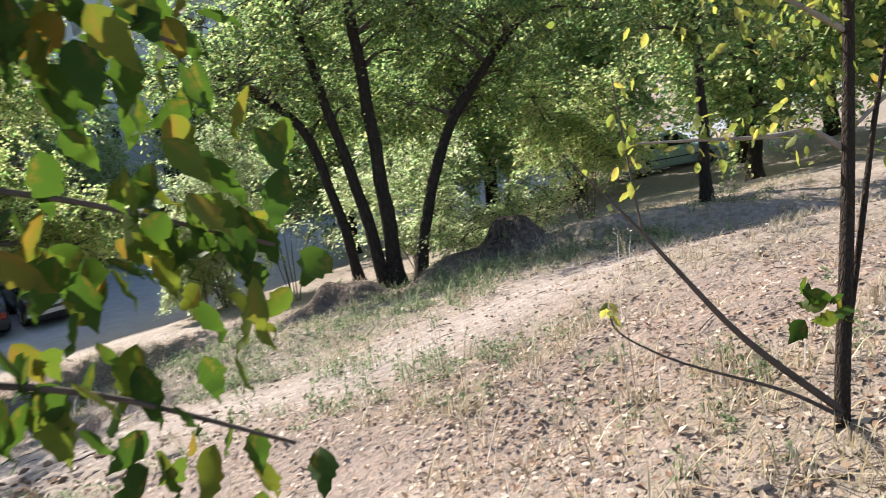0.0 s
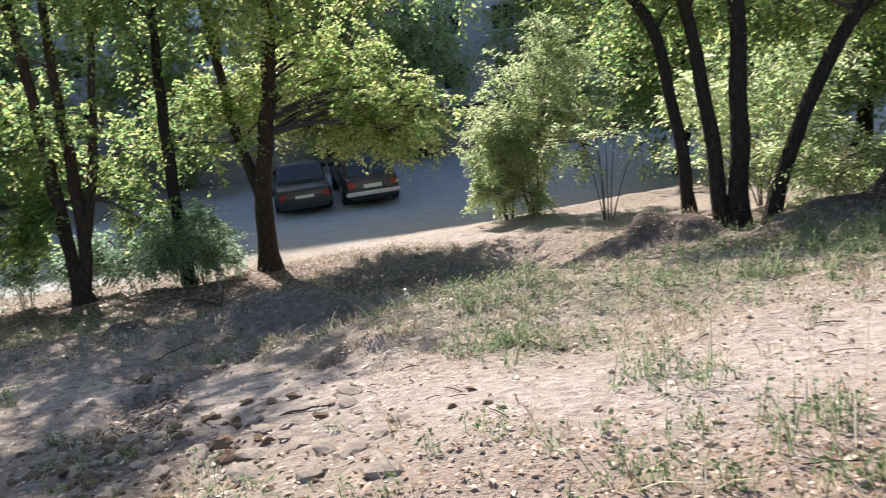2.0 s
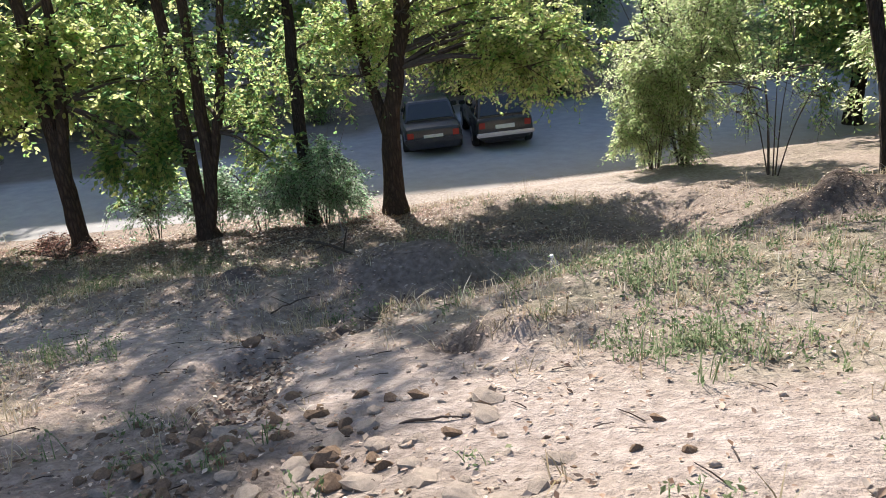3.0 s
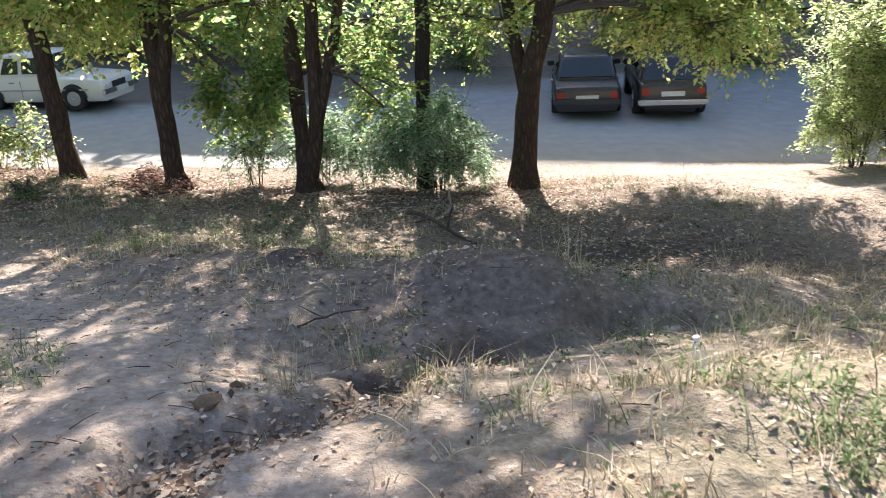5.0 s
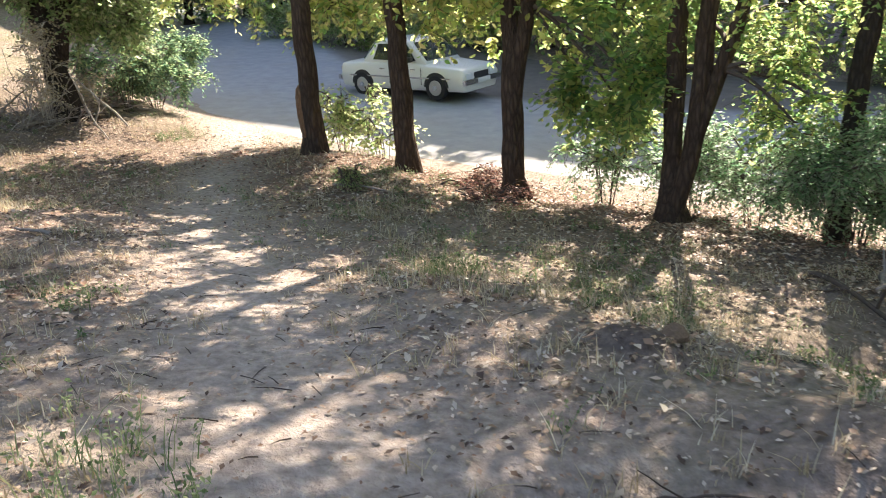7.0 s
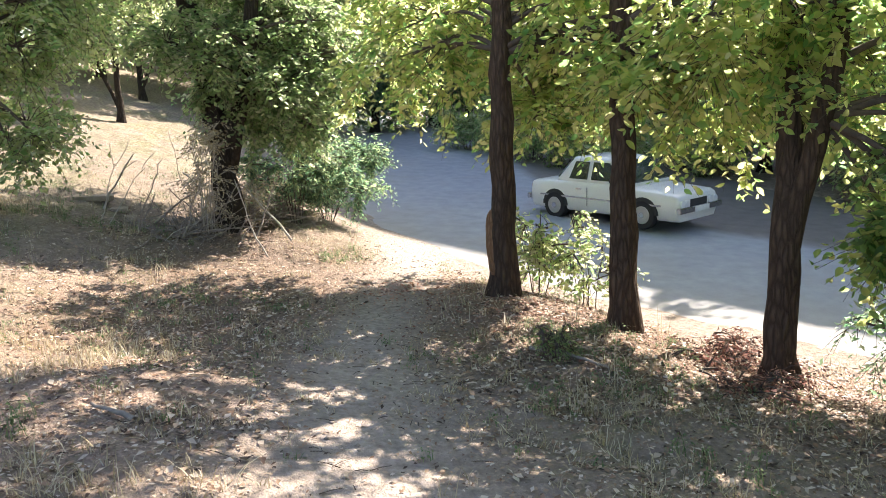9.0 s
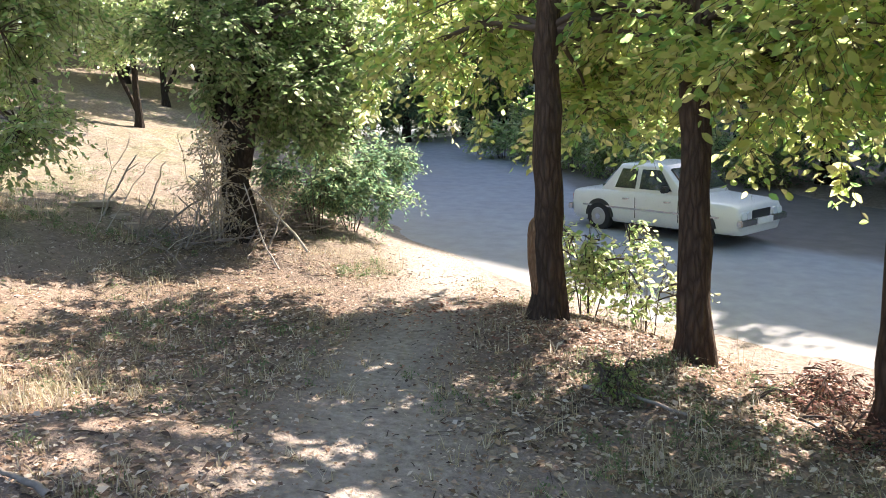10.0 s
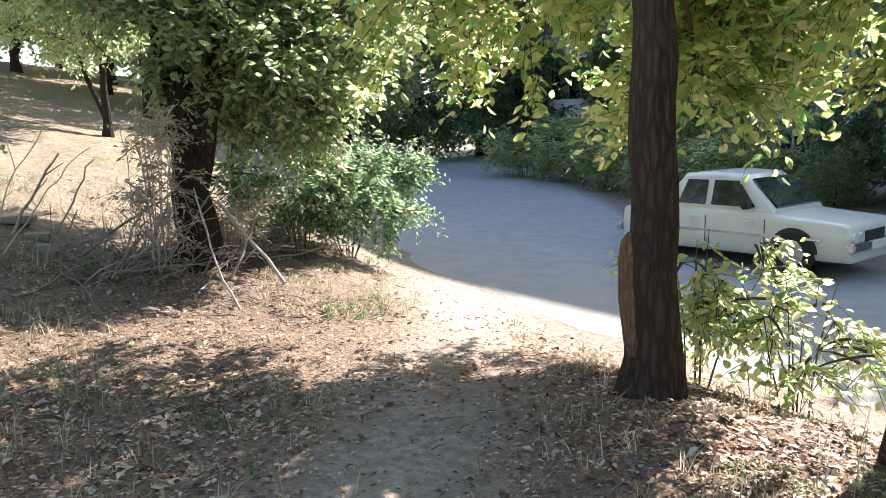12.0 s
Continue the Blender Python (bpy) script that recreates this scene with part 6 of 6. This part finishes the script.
blades("tall_weeds", 1500, lambda x, y: clamp01(0.1 + masks(x, y)["green"]) * clump2(x, y), 205, 0.42, 5, STRAW, "thin dry weed stalks", "weeds", 0.22, 0.003, True)


def pebbles(n, seed):
    x, y, r = scatter(n, lambda x, y: 0.6 * near(x, y) * (0.3 + 0.7 * clump2(x, y)), seed)
    m = len(x)
    s = 0.005 + 0.024 * r.uniform(0, 1, m) ** 4
    octa = np.array([(1, 0, 0), (0, 1, 0), (-1, 0, 0), (0, -1, 0), (0, 0, 0.55), (0, 0, -0.4)])
    turn = r.uniform(0, 6.28, m)
    jit = octa[None] * (1 + 0.3 * r.normal(0, 1, (m, 6, 1)))
    co, si = np.cos(turn)[:, None], np.sin(turn)[:, None]
    vx, vy = jit[..., 0] * co - jit[..., 1] * si, jit[..., 0] * si + jit[..., 1] * co
    verts = np.stack([vx, vy, jit[..., 2]], 2) * s[:, None, None] + np.stack([x, y, height(x, y) + s * 0.25], 1)[:, None, :]
    f = np.array([(0, 1, 4), (1, 2, 4), (2, 3, 4), (3, 0, 4), (1, 0, 5), (2, 1, 5), (3, 2, 5), (0, 3, 5)])
    faces = (np.arange(m)[:, None, None] * 6 + f[None]).reshape(-1, 3)
    tagged(link_mesh("pebbles", verts.reshape(-1, 3), faces, STONE), "small pebbles and crumbs of soil", "pebbles", kind="stuff")


pebbles(30000, 206)


def twig_litter(n, seed):
    x, y, r = scatter(n, lambda x, y: 0.8 * near(x, y), seed)
    ps = []
    for a, b in zip(x, y):
        w, l = r.uniform(0, 6.28), r.uniform(0.04, 0.2)
        c, d = a + math.cos(w) * l, b + math.sin(w) * l
        ps.append((a, b, c, d))
    ps = np.array(ps)
    za, zb = height(ps[:, 0], ps[:, 1]) + 0.008, height(ps[:, 2], ps[:, 3]) + 0.012
    v, f = tubes([[(p[0], p[1], u, 0.004), ((p[0] + p[2]) / 2, (p[1] + p[3]) / 2, (u + w) / 2 + 0.006, 0.0035), (p[2], p[3], w, 0.002)] for p, u, w in zip(ps, za, zb)], 3)
    tagged(link_mesh("twig_litter", v, f, TWIG_DARK), "small dark twigs lying on the soil", "twigs", kind="stuff")


twig_litter(2600, 207)
